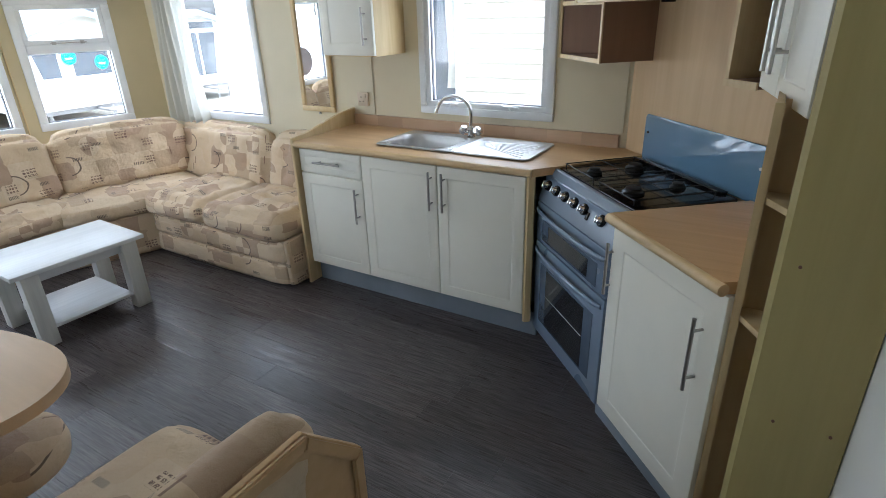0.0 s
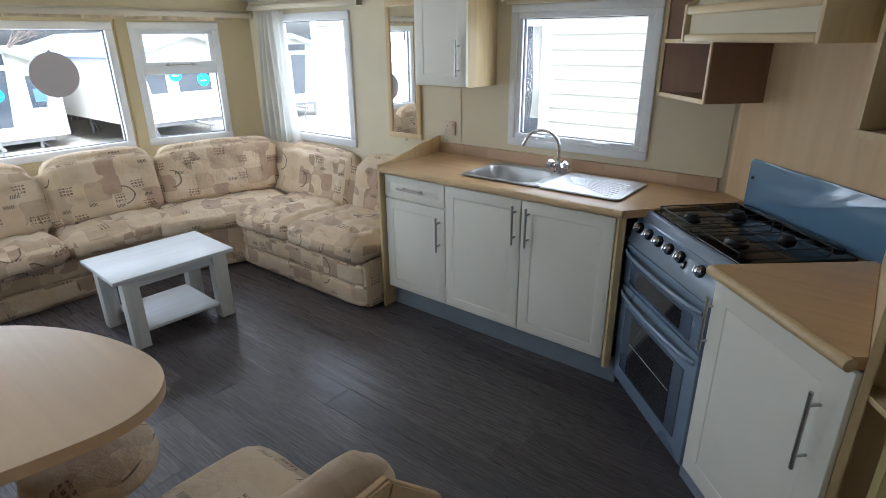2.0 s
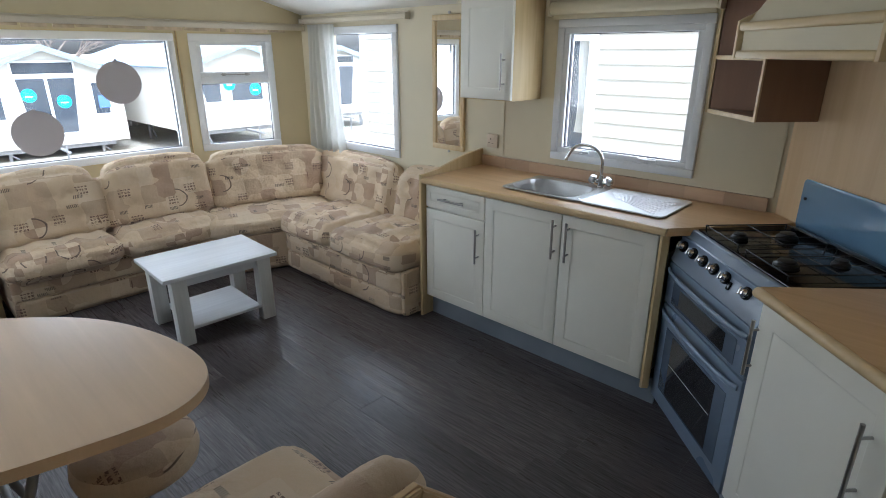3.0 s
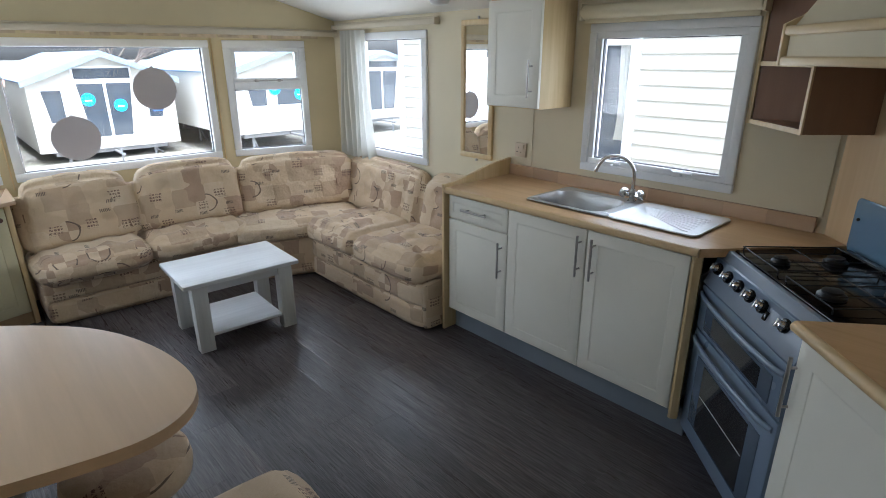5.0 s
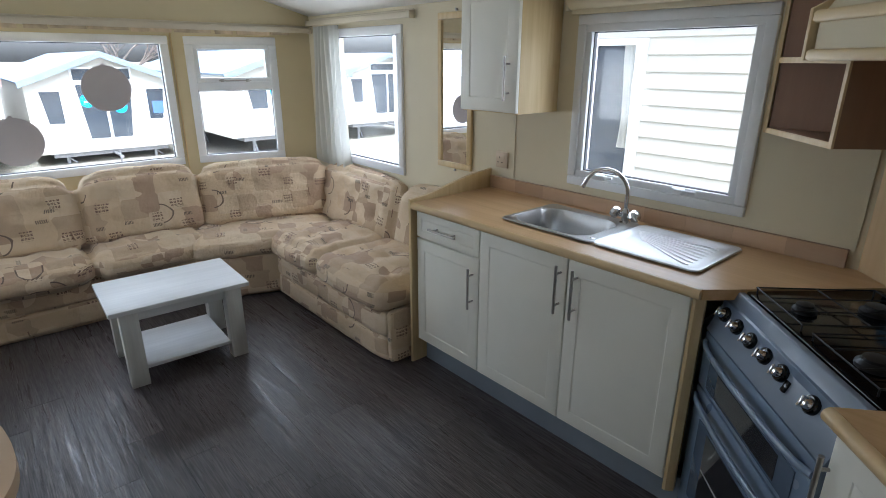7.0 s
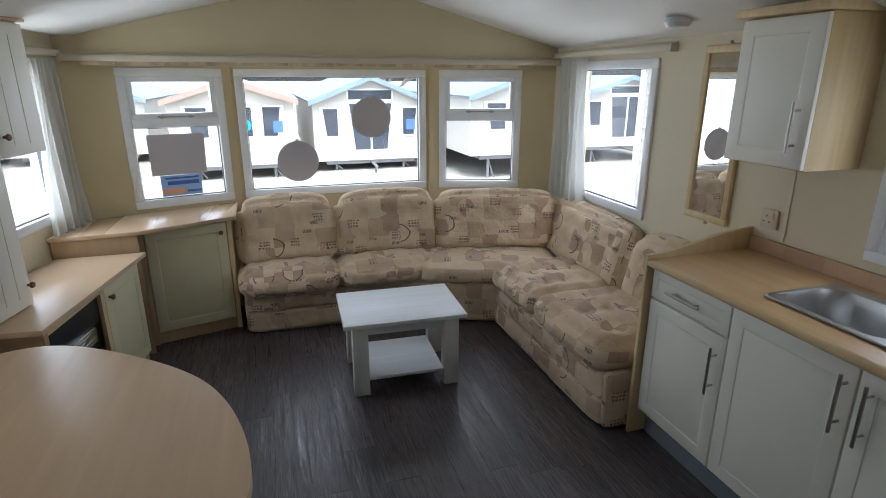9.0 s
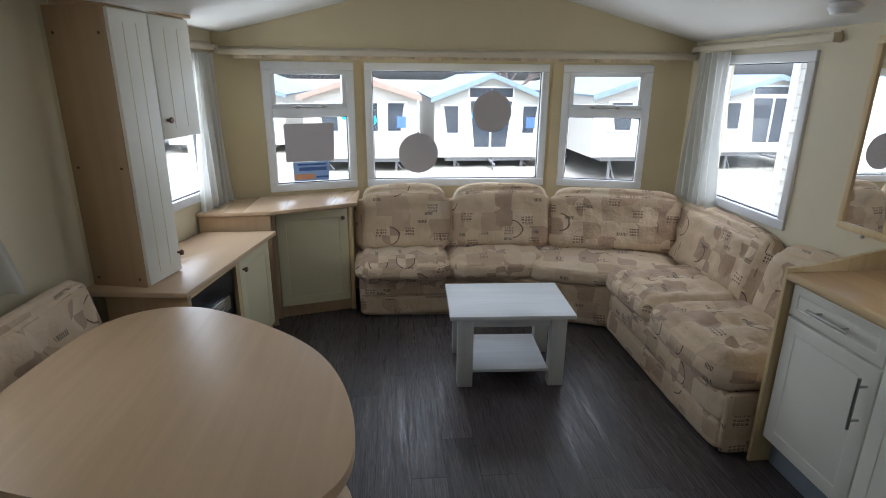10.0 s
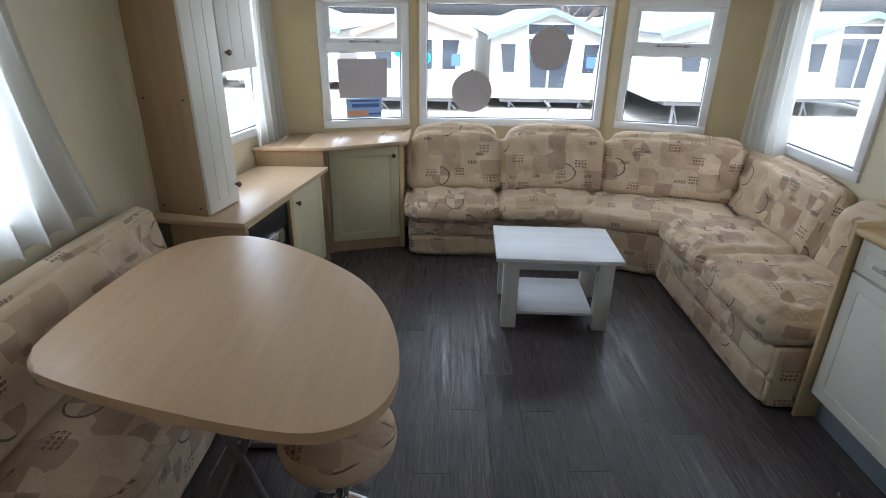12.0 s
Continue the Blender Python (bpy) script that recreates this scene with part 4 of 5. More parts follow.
for cx, cy, r in ((1.15, 1.245, 0.032), (1.45, 1.245, 0.042), (1.15, 1.44, 0.040), (1.45, 1.44, 0.030)):
    b = part("burner", lathe([(r, 0), (r, 0.010), (r * 0.8, 0.016), (r * 0.75, 0.018)], 20), M_IRON, cooker, "dark gas burner ring", at=pose(cx, cy, 0.893))
    part("burner_cap", lathe([(r * 0.72, 0.018), (r * 0.70, 0.025), (r * 0.3, 0.028)], 20), M_IRON, b, "black burner cap")
for cx in (1.15, 1.45):
    rest = part("pan_support", pipe([(cx - 0.125, 1.17, 0.913), (cx + 0.125, 1.17, 0.913), (cx + 0.125, 1.515, 0.913), (cx - 0.125, 1.515, 0.913), (cx - 0.125, 1.17, 0.913)], 0.0025, 8), M_IRON, cooker, "black wire pan support")
    part("wire", rod((cx - 0.123, 1.345, 0.913), (cx + 0.123, 1.345, 0.913), 0.0022, 8), M_IRON, rest)
    for x in (-0.045, 0.045):
        part("wire", rod((cx + x, 1.172, 0.914), (cx + x, 1.513, 0.914), 0.0022, 8), M_IRON, rest)
    for x in (-0.123, 0.123):
        for y in (1.172, 1.513):
            part("leg", rod((cx + x, y, 0.892), (cx + x, y, 0.913), 0.0025, 8), M_IRON, rest)
part("hob_vent", box(U0 + 0.05, U1 - 0.05, VB - 0.035, VB - 0.005, 0.893, 0.905, 0.003), M_BLACK, cooker)
for k in range(6):
    x = U0 + 0.055 + k * 0.085 + (0.052 if k == 5 else 0)
    at = pose(x, VF - 0.012 + 0.075 * 0.42, 0.817, 67, 0, 0)
    kb = part("control_knob", lathe([(0.016, 0.006), (0.016, 0.014), (0.014, 0.018), (0.012, 0.030), (0.004, 0.032)], 18), M_CHROME, cooker, "chrome control knob with black collar", at=at)
    part("collar", lathe([(0.024, -0.001), (0.024, 0.009), (0.020, 0.014), (0.010, 0.015)], 18), M_BLACK, kb)
    part("pointer", box(-0.0035, 0.0035, -0.015, 0.015, 0.022, 0.037, 0.002), M_CHROME, kb)
    part("mark", box(-0.010, 0.012, 0.026, 0.0275, -0.0005, 0.001), M_BLACK, cooker, at=at)
at = pose(U0 + 0.055 + 4.55 * 0.083, VF - 0.012 + 0.06 * 0.42, 0.802, 67, 0, 0)
part("ignition_button", box(-0.008, 0.008, -0.016, 0.016, -0.001, 0.008, 0.003), M_BLACK, cooker, "black ignition button", at=at)
at = pose(U0 + 0.055 + 4.55 * 0.083, VF - 0.012 + 0.12 * 0.42, 0.852, 67, 0, 0)
part("badge", box(-0.016, 0.016, -0.012, 0.012, -0.001, 0.001), M_DOTS, cooker, "small printed badge", at=at)


def oven_door(z0, z1, gz0, gz1, name):
    d = part(name, box(U0 + 0.003, U1 - 0.003, VF - 0.012, VF + 0.024, z0, z1, 0.008), M_COOKER, cooker)
    part("glass", box(U0 + 0.075, U1 - 0.075, VF - 0.0145, VF - 0.010, gz0, gz1, 0.001), M_DOTS, d, "screen printed glass border")
    part("window", box(U0 + 0.145, U1 - 0.145, VF - 0.0165, VF - 0.0135, gz0 + 0.012, gz1 - 0.012), M_OVENGLASS, d, "dark oven glass")
    pts = [(U0 + 0.02 + (U1 - U0 - 0.04) * k / 16, VF - 0.014 - 0.030 * math.sin(math.pi * k / 16) ** 0.45, z1 - 0.034) for k in range(17)]
    bm = pipe(pts, 0.008, 10)
    for v in bm.verts:
        v.co.z = z1 - 0.034 + (v.co.z - z1 + 0.034) * 1.35
    part("door_handle", bm, M_COOKER, d, "bowed blue-grey handle bar")
    return d


oven_door(0.545, 0.738, 0.565, 0.665, "grill_door")
oven_door(0.055, 0.540, 0.135, 0.445, "oven_door")
part("oven_shelf", rod((U0 + 0.15, VF - 0.0175, 0.30), (U1 - 0.15, VF - 0.0175, 0.30), 0.0015, 6), M_STEEL, cooker, "wire shelf behind the glass")
part("foot", box(U0 + 0.02, U1 - 0.02, VF + 0.03, VB, 0.0, 0.05), M_COOKER, cooker, "recessed base")

splash = thing("splashback", "blue glass splashback screwed behind the cooker", "splashback", DIAG)
bm = slab(rrect(1.345, 0.995, 0.365, 0.105, 0.02), VB + 0.008, VB + 0.015, "y", 0.001)
part("glass_panel", bm, M_BLUE, splash, sharp=30)
for x in (1.01, 1.69):
    part("screw_cap", rod((x, VB + 0.003, 1.02), (x, VB + 0.0085, 1.02), 0.006, 12), M_UPVC if x > 1.3 else M_BLACK, splash, "round screw cap")

# right-hand diagonal unit
du = thing("base_unit", "ivory base unit with a panelled door beside the cooker", "kitchen cabinet", DIAG, "kitchen base units")
part("carcass", prism([(1.634, VF + 0.006), (2.17, VF + 0.006), (2.15, 1.13), (1.634, 1.55)], 0.10, 0.86), M_DOOR, du)
d = panel_door(du, 1.633, 2.20, 0.075, 0.862, VF + 0.005, rail=0.075)
bar_handle(d, 2.130, VF - 0.013, 0.645, 0.24)
bar_handle(du, 1.644, VF - 0.002, 0.69, 0.20)
part("kickboard", box(1.60, 2.19, VF + 0.008, VF + 0.020, 0.0, 0.10), M_PLINTH, du, "blue-grey kickboard")
wt2 = thing("worktop", "beech effect worktop piece beside the cooker", "worktop", pose(2.1, -0.4, 0.9))
A, B, C, D = (1.925, -0.413), (2.318, -0.806), (2.350, -0.785), (2.350, -0.055)
part("board", prism([(x - 2.1, y + 0.4) for x, y in (A, B, C, D)], -0.036, 0.0), M_TOP, wt2)
part("front_edge", rod((A[0] - 2.1 - 0.004, A[1] + 0.4 - 0.004, -0.018), (B[0] - 2.1 + 0.004, B[1] + 0.4 - 0.012, -0.018), 0.018, 14), M_TOP_EDGE, wt2, "rounded pale front edge")

# tall open shelf unit with its side panels
tall = thing("shelf_unit", "tall maple open shelf unit at the kitchen's end", "shelf unit", pose(2.488, -0.65, 0))
bx, by = -2.4, 0.6
part("side_panel", box(2.264 + bx, 2.28 + bx, -0.755 + by, -0.012 + by, 0.0, 1.355, 0.001), M_SPLASH_PANEL, tall)
part("edge_trim", box(2.262 + bx, 2.282 + bx, -0.760 + by, -0.7555 + by, 0.0, 1.355), M_EDGE, tall, "pale edging")
part("end_panel", prism([(2.327 + bx, -0.845 + by), (2.340 + bx, -0.86 + by), (2.554 + bx, -0.86 + by), (2.554 + bx, -0.842 + by), (2.335 + bx, -0.842 + by)], 0, 2.05), M_OLIVE, tall, "olive-tinted maple end panel with screw caps")
part("back_panel", box(2.281 + bx, 2.535 + bx, -0.70 + by, -0.69 + by, 0.0, 1.355), M_SPLASH_PANEL, tall)
for z in (0.80, 1.12):
    part("shelf", prism([(2.281 + bx, -0.752 + by), (2.335 + bx, -0.836 + by), (2.534 + bx, -0.836 + by), (2.534 + bx, -0.702 + by), (2.281 + bx, -0.702 + by)], z, z + 0.016, 0.001), M_EDGE_X, tall)
for x, z in ((2.40, 0.60), (2.52, 0.60), (2.375, 1.02)):
    part("screw_cap", rod((x + bx, -0.8625 + by, z), (x + bx, -0.860 + by, z), 0.004, 10), M_KNOB, tall, "brown screw cap")

# upper units across the corner
lb = thing("wall_shelf", "open maple corner wall shelf beside the sink window", "wall shelf", pose(1.628, 0.4, 1.33))
tri = [(1.345 - 1.6, 0.549 - 0.4), (1.617 - 1.6, 0.275 - 0.4), (1.800 - 1.6, 0.458 - 0.4), (1.708 - 1.6, 0.549 - 0.4)]
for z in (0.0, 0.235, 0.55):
    part("shelf", prism(tri, z, z + 0.016, 0.001), M_BEECH_SHADED, lb)
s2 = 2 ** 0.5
part("side_panel", prism([(0.017, -0.125), (0.028, -0.136), (0.211, 0.047), (0.200, 0.058)], -0.002, 0.57), M_BEECH_SHADED, lb)
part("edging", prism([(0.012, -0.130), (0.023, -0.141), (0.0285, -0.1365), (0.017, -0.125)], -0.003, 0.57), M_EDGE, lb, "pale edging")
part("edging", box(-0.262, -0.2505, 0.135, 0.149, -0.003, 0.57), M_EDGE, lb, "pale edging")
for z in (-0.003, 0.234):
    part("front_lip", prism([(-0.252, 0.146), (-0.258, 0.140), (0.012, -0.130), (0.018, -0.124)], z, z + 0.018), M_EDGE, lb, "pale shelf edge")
part("back_panel", prism([(-0.25, 0.1485), (0.10, 0.1485), (0.10, 0.140), (-0.245, 0.140)], 0.016, 0.55), M_BEECH_SHADED, lb)

hood = thing("cooker_hood", "cream and maple canopy hood above the cooker", "cooker hood", DIAG)
HU0, HU1, HV = 0.91, 1.63, 1.235
bm = slab([(HU0 + 0.015, 1.60), (HU1 - 0.015, 1.60), (HU1 - 0.015, 1.69), (HU0 + 0.015, 1.69)], HV + 0.01, HV + 0.02)
part("front_board", bm, M_WALL, hood, "cream lower board")
part("lower_rail", box(HU0, HU1, HV - 0.006, HV + 0.022, 1.572, 1.602, 0.010, seg=3), M_EDGE_X, hood, "rounded maple rail")
part("upper_rail", box(HU0, HU1, HV - 0.006, HV + 0.022, 1.672, 1.705, 0.010, seg=3), M_EDGE_X, hood, "rounded maple rail")
prof = [(HV - 0.006, 1.572), (1.597, 1.572), (1.597, 2.02), (1.47, 2.02), (1.40, 1.90)] + [(1.40 - (1.40 - HV - 0.03) * k / 6, 1.90 - 0.17 * math.sin(k / 6 * math.pi / 2)) for k in range(1, 7)] + [(HV - 0.006, 1.71)]
for u in (HU0 - 0.016, HU1):
    part("side_panel", slab(prof, u, u + 0.016, "x", 0.002), M_EDGE, hood, "shaped maple cheek")
bm = bmesh.new()
fr = [(HV + 0.03, 1.706), (1.40, 1.90), (1.46, 2.01)]
vs = [[bm.verts.new((u, v, z)) for v, z in fr] for u in (HU0 + 0.001, HU1 - 0.001)]
vs2 = [[bm.verts.new((u, v + 0.012, z)) for v, z in fr] for u in (HU0 + 0.001, HU1 - 0.001)]
for k in range(2):
    bm.faces.new((vs[0][k], vs[1][k], vs[1][k + 1], vs[0][k + 1]))
    bm.faces.new((vs2[0][k], vs2[0][k + 1], vs2[1][k + 1], vs2[1][k]))
part("canopy", bm, M_WALL, hood, "cream sloping canopy", sharp=20)
part("underside", box(HU0, HU1, HV + 0.023, 1.595, 1.60, 1.612), M_BEECH_SHADED, hood)
part("lamp_clip", box(1.02, 1.08, 1.56, 1.59, 1.565, 1.60, 0.003), M_BLACK, hood)

rc = thing("wall_cupboard", "ivory corner wall cupboard with an open maple niche beside the hood", "kitchen cabinet", pose(2.39, -0.46, 1.335))
cx, cy = -2.3, 0.4


def P(u, v):
    return ((u + v) / s2 + cx, (v - u) / s2 + cy)


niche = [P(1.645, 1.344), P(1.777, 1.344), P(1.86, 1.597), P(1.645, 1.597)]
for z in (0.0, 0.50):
    part("niche_board", prism(niche, z - 0.012, z + 0.006, 0.001), M_BEECH_SHADED, rc)
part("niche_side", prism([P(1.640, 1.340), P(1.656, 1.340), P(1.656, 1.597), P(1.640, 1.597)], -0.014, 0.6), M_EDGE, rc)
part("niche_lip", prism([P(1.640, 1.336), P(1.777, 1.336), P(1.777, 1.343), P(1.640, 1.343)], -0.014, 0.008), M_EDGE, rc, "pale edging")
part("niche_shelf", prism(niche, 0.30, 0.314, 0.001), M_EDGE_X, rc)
part("carcass", prism([(2.222 + cx, -0.31 + cy), (2.335 + cx, -0.80 + cy), (2.53 + cx, -0.80 + cy), (2.53 + cx, -0.30 + cy)], 0.0, 0.65), M_BEECH_SHADED, rc)
dm, L = along((2.206 + cx, -0.306 + cy), (2.32 + cx, -0.812 + cy))
for a, b, hx in ((0.0, 0.215, 0.185), (0.215, L, 0.262)):
    d = panel_door(rc, a, b, -0.005, 0.64, 0.018, rail=0.05)
    d.matrix_basis = dm
    bar_handle(d, hx, 0.0, 0.21, 0.30, r=0.0065)

# ---- left side: corner cabinet, fire unit, tall cupboard ----
cc = thing("corner_cabinet", "cream corner cabinet with a beech top beside the sofa", "cabinet", pose(-1.69, -2.405, 0, 0, 0, 104.8))
part("carcass", box(0.004, 0.545, 0.004, 0.30, 0.075, 0.775), M_TALL, cc)
part("kickboard", box(0.0, 0.545, 0.010, 0.022, 0.0, 0.078), M_TALL, cc, "beech kickboard")
d = panel_door(cc, 0.03, 0.515, 0.085, 0.765, 0.003, material=M_DOOR2, rail=0.06)
knob(d, 0.475, -0.015, 0.70)
part("stile", box(0.0, 0.028, -0.012, 0.02, 0.0, 0.775, 0.002), M_TALL, cc)
part("stile", box(0.517, 0.548, -0.012, 0.02, 0.0, 0.775, 0.002), M_EDGE, cc)
cct = thing("cabinet_top", "beech top of the corner cabinet", "cabinet top", pose(-1.83, -2.335, 0.777))
part("board", prism([(x + 1.8, y + 2.3) for x, y in ((-1.50, -2.79), (-1.53, -2.335), (-1.765, -1.805), (-2.238, -1.805), (-1.915, -2.68))], 0, 0.026, 0.005), M_LOWTOP, cct)
part("end_panel", prism([(x + 1.8, y + 2.3) for x, y in ((-1.515, -2.78), (-1.545, -2.345), (-1.565, -2.35), (-1.535, -2.785))], -0.777, -0.001), M_TALL, cct, "brown end panel")

FIRE = pose(-0.50, -2.545, 0, 0, 0, 170)
fu = thing("fire_unit", "beech unit with an electric fire and a cream door", "cabinet", FIRE)
part("frame", box(0.0, 0.03, 0.0, 0.40, 0.0, 0.662), M_TALL, fu)
part("frame", box(0.50, 0.535, 0.0, 0.02, 0.0, 0.662), M_EDGE, fu)
part("frame", box(0.03, 0.50, 0.0, 0.02, 0.635, 0.662), M_EDGE_X, fu)
part("carcass", box(0.535, 0.99, 0.02, 0.36, 0.07, 0.662), M_TALL, fu)
part("kickboard", box(0.0, 0.99, 0.03, 0.045, 0.0, 0.07), M_TALL, fu)
d = panel_door(fu, 0.54, 0.97, 0.08, 0.652, 0.019, material=M_DOOR2, rail=0.06)
knob(d, 0.585, 0.001, 0.585)
fire = thing("electric_fire", "black electric fire with chrome trim in the beech unit", "fire", FIRE)
part("case", box(0.034, 0.495, 0.03, 0.30, 0.03, 0.632, 0.004), M_FIRE, fire)
part("bezel", box(0.04, 0.49, 0.016, 0.030, 0.50, 0.63, 0.006), M_FIRE, fire, "black fascia")
part("grille", box(0.13, 0.42, 0.006, 0.029, 0.42, 0.50, 0.010), M_CHROME, fire, "bowed chrome trim")
for k in range(4):
    part("grille_bar", box(0.14, 0.41, 0.002, 0.012, 0.425 + 0.018 * k, 0.433 + 0.018 * k, 0.002), M_CHROME, fire)
part("ember_bed", box(0.10, 0.44, 0.01, 0.031, 0.10, 0.38, 0.008), M_BLACK, fire)
fut = thing("cabinet_top", "beech top of the fire unit", "cabinet top", pose(-1.0, -2.7, 0.664))
part("board", prism([(x + 1.0, y + 2.7) for x, y in ((-0.46, -2.53), (-1.50, -2.335), (-1.50, -2.79), (-0.625, -3.012), (-0.52, -3.012))], 0, 0.027, 0.005), M_LOWTOP, fut)

tc = thing("tall_cupboard", "tall narrow cupboard with cream plank doors and a brown beech side", "cupboard", pose(-0.54, -2.73, 0.691, 0, 0, 167))
part("side_panel", slab([(0.0, 0.0), (0.268, 0.0), (0.268, 1.205), (0.0, 1.205)], 0.0, 0.016, "x", 0.001), M_TALL, tc, "brown beech side with screw caps")
part("carcass", box(0.017, 0.26, 0.004, 0.20, 0.0, 1.205), M_DOOR2, tc)
part("upper_carcass", box(0.26, 0.565, 0.004, 0.16, 0.66, 1.205), M_DOOR2, tc)
for a, b, z0, kx, kz in ((0.004, 0.255, 0.004, 0.235, 0.10), (0.258, 0.57, 0.645, 0.30, 0.735)):
    d = panel_door(tc, a, b, z0, 1.20, 0.002, material=M_DOOR, rail=0.0)
    for q in (0.33, 0.66):
        gx = a + (b - a) * q
        part("groove", box(gx - 0.002, gx + 0.002, -0.0172, -0.0155, z0 + 0.05, 1.15), M_DOOR2, d)
    knob(d, kx, -0.016, kz)
part("cornice", box(-0.01, 0.58, -0.03, 0.22, 1.206, 1.222, 0.004), M_TALL, tc, "brown cornice")
for y in (0.03, 0.235):
    for z in (0.04, 0.55, 1.10):
        part("screw_cap", rod((-0.003, y, z), (0.0, y, z), 0.006, 10), M_KNOB, tc, "brown screw cap")

# ---- dinette ----
table = thing("dining_table", "egg-shaped beech dining table with a thick rounded edge", "dining table", pose(0.438, -2.203, 0))


def hull(circles, n=180, grow=0.0):
    """Smooth outline of the convex shape round some circles (x, y, r)."""
    pts, k = [], 30.0
    for q in range(n):
        a = q * math.tau / n
        d = (math.cos(a), math.sin(a))
        reach = [c[0] * d[0] + c[1] * d[1] + c[2] for c in circles]
        top = max(reach)
        w = [math.exp(k * (h - top)) for h in reach]
        total = sum(w)
        bulge = top + math.log(total) / k - sum(u * h for u, h in zip(w, reach)) / total
        x = sum(u * (c[0] + c[2] * d[0]) for u, c in zip(w, circles)) / total + (bulge + grow) * d[0]
        y = sum(u * (c[1] + c[2] * d[1]) for u, c in zip(w, circles)) / total + (bulge + grow) * d[1]
        pts.append((x - 0.35, y + 2.2))
    # keep the convex outline, then space its points evenly
    pts.sort()
    ends = []
    for row in (pts, pts[::-1]):
        chain = []
        for p in row:
            while len(chain) > 1 and (chain[-1][0] - chain[-2][0]) * (p[1] - chain[-2][1]) - (chain[-1][1] - chain[-2][1]) * (p[0] - chain[-2][0]) <= 1e-9:
                chain.pop()
            chain.append(p)
        ends += chain[:-1]
    loop = ends + ends[:1]
    steps = [math.dist(a, b) for a, b in zip(loop, loop[1:])]
    whole, out, i, gone = sum(steps), [], 0, 0.0
    for q in range(128):
        want = whole * q / 128
        while i < len(steps) - 1 and gone + steps[i] < want:
            gone += steps[i]
            i += 1
        f = (want - gone) / steps[i]
        out.append(tuple(loop[i][c] + (loop[i + 1][c] - loop[i][c]) * f for c in (0, 1)))
    return out


EGG = [(0.70, -1.905, 0.195), (-0.02, -2.45, 0.255), (0.555, -2.595, 0.14), (0.27, -2.12, 0.275), (0.46, -2.03, 0.27)]
slab_top = part("tabletop", prism(hull(EGG), 0.707, 0.741, 0.013, seg=4), M_TABLE, table)
for p in slab_top.data.polygons:
    if abs(p.normal.z) > 0.999:
        p.use_smooth = False
part("under_frame", prism(hull(EGG, grow=-0.09), 0.689, 0.7065), M_TABLE_EDGE, table, "beech sub-frame")
for s in (-1, 1):
    part("leg_frame", pipe([(0.02 + s * 0.24, -0.10, 0.703), (0.02 + s * 0.21, 0.0, 0.36), (0.02 + s * 0.20, 0.10, 0.012)], 0.014), M_STEELDK, table, "folding grey steel leg")
    part("leg_frame", pipe([(0.02 + s * 0.20, 0.12, 0.703), (0.02 + s * 0.20, 0.0, 0.36), (0.02 + s * 0.22, -0.16, 0.012)], 0.014), M_STEELDK, table, "folding grey steel leg")
    part("foot_bar", pipe([(0.02 + s * 0.21, -0.20, 0.014), (0.02 + s * 0.21, 0.16, 0.014)], 0.014), M_STEELDK, table)
part("stretcher", rod((-0.19, 0, 0.36), (0.23, 0, 0.36), 0.012), M_STEELDK, table)

stool = thing("dining_stool", "round patterned fabric stool on chrome legs under the table", "stool", pose(0.66, -1.90, 0))
bm = lathe([(0.05, 0.395), (0.15, 0.395), (0.172, 0.41), (0.178, 0.44), (0.172, 0.475), (0.14, 0.495), (0.06, 0.502), (0.01, 0.502)], 40)
shade(part("seat", bm, M_FABRIC, stool, sharp=0))
part("seat_plate", lathe([(0.02, 0.38), (0.12, 0.38), (0.12, 0.394), (0.02, 0.394)], 24), M_BLACK, stool)
part("column", rod((0, 0, 0.14), (0, 0, 0.38), 0.02, 16), M_CHROME, stool)
for k in range(5):
    a = k * math.tau / 5 + 0.4
    c, s = math.cos(a), math.sin(a)
    part("leg", pipe([(0.015 * c, 0.015 * s, 0.20), (0.09 * c, 0.09 * s, 0.16), (0.15 * c, 0.15 * s, 0.07), (0.20 * c, 0.20 * s, 0.014)], 0.013), M_CHROME, stool, "bent chrome leg")

dn = thing("dinette_bench", "L-shaped dinette bench in cream patterned fabric with wooden back", "bench", pose(1.02, -2.7, 0))


def soft2(name, x0, y0, z0, sx, sy, sz, rot=0, tx=0, ty=0, **kw):
    at = pose(x0 - 0.9, y0 + 2.7, z0, 0, 0, rot) @ pose(0, 0, 0, tx, ty, 0)
    return shade(part(name, cushion(sx, sy, sz, seed=x0 * 3 + y0, **kw), M_FABRIC, dn, sharp=0, at=at))


soft2("base", -0.42, -3.01, 0.0, 1.22, 0.50, 0.33, r=0.03, puff=0.008)
soft2("base", 0.84, -3.01, 0.0, 0.60, 1.42, 0.33, r=0.03, puff=0.008)
soft2("seat_cushion", -0.44, -2.90, 0.315, 1.20, 0.46, 0.13, r=0.055, puff=0.02)
soft2("seat_cushion", 0.78, -2.90, 0.315, 0.55, 0.68, 0.135, rot=0, r=0.06, puff=0.02)
soft2("seat_cushion", 0.80, -2.21, 0.315, 0.53, 0.68, 0.135, rot=0, r=0.06, puff=0.02)
for x0, w in ((-0.45, 1.42),):
    soft2("back_cushion", x0, -2.905, 0.43, w, 0.11, 0.39, tx=10, r=0.05, puff=0.02, n=26, tufts=[(w * k, 0.125, z, 0.03) for k in (0.1, 0.26, 0.42, 0.58, 0.74, 0.9) for z in (0.14, 0.27)])
soft2("back_cushion", 1.315, -2.90, 0.35, 0.15, 0.65, 0.45, ty=6, r=0.06, puff=0.02)
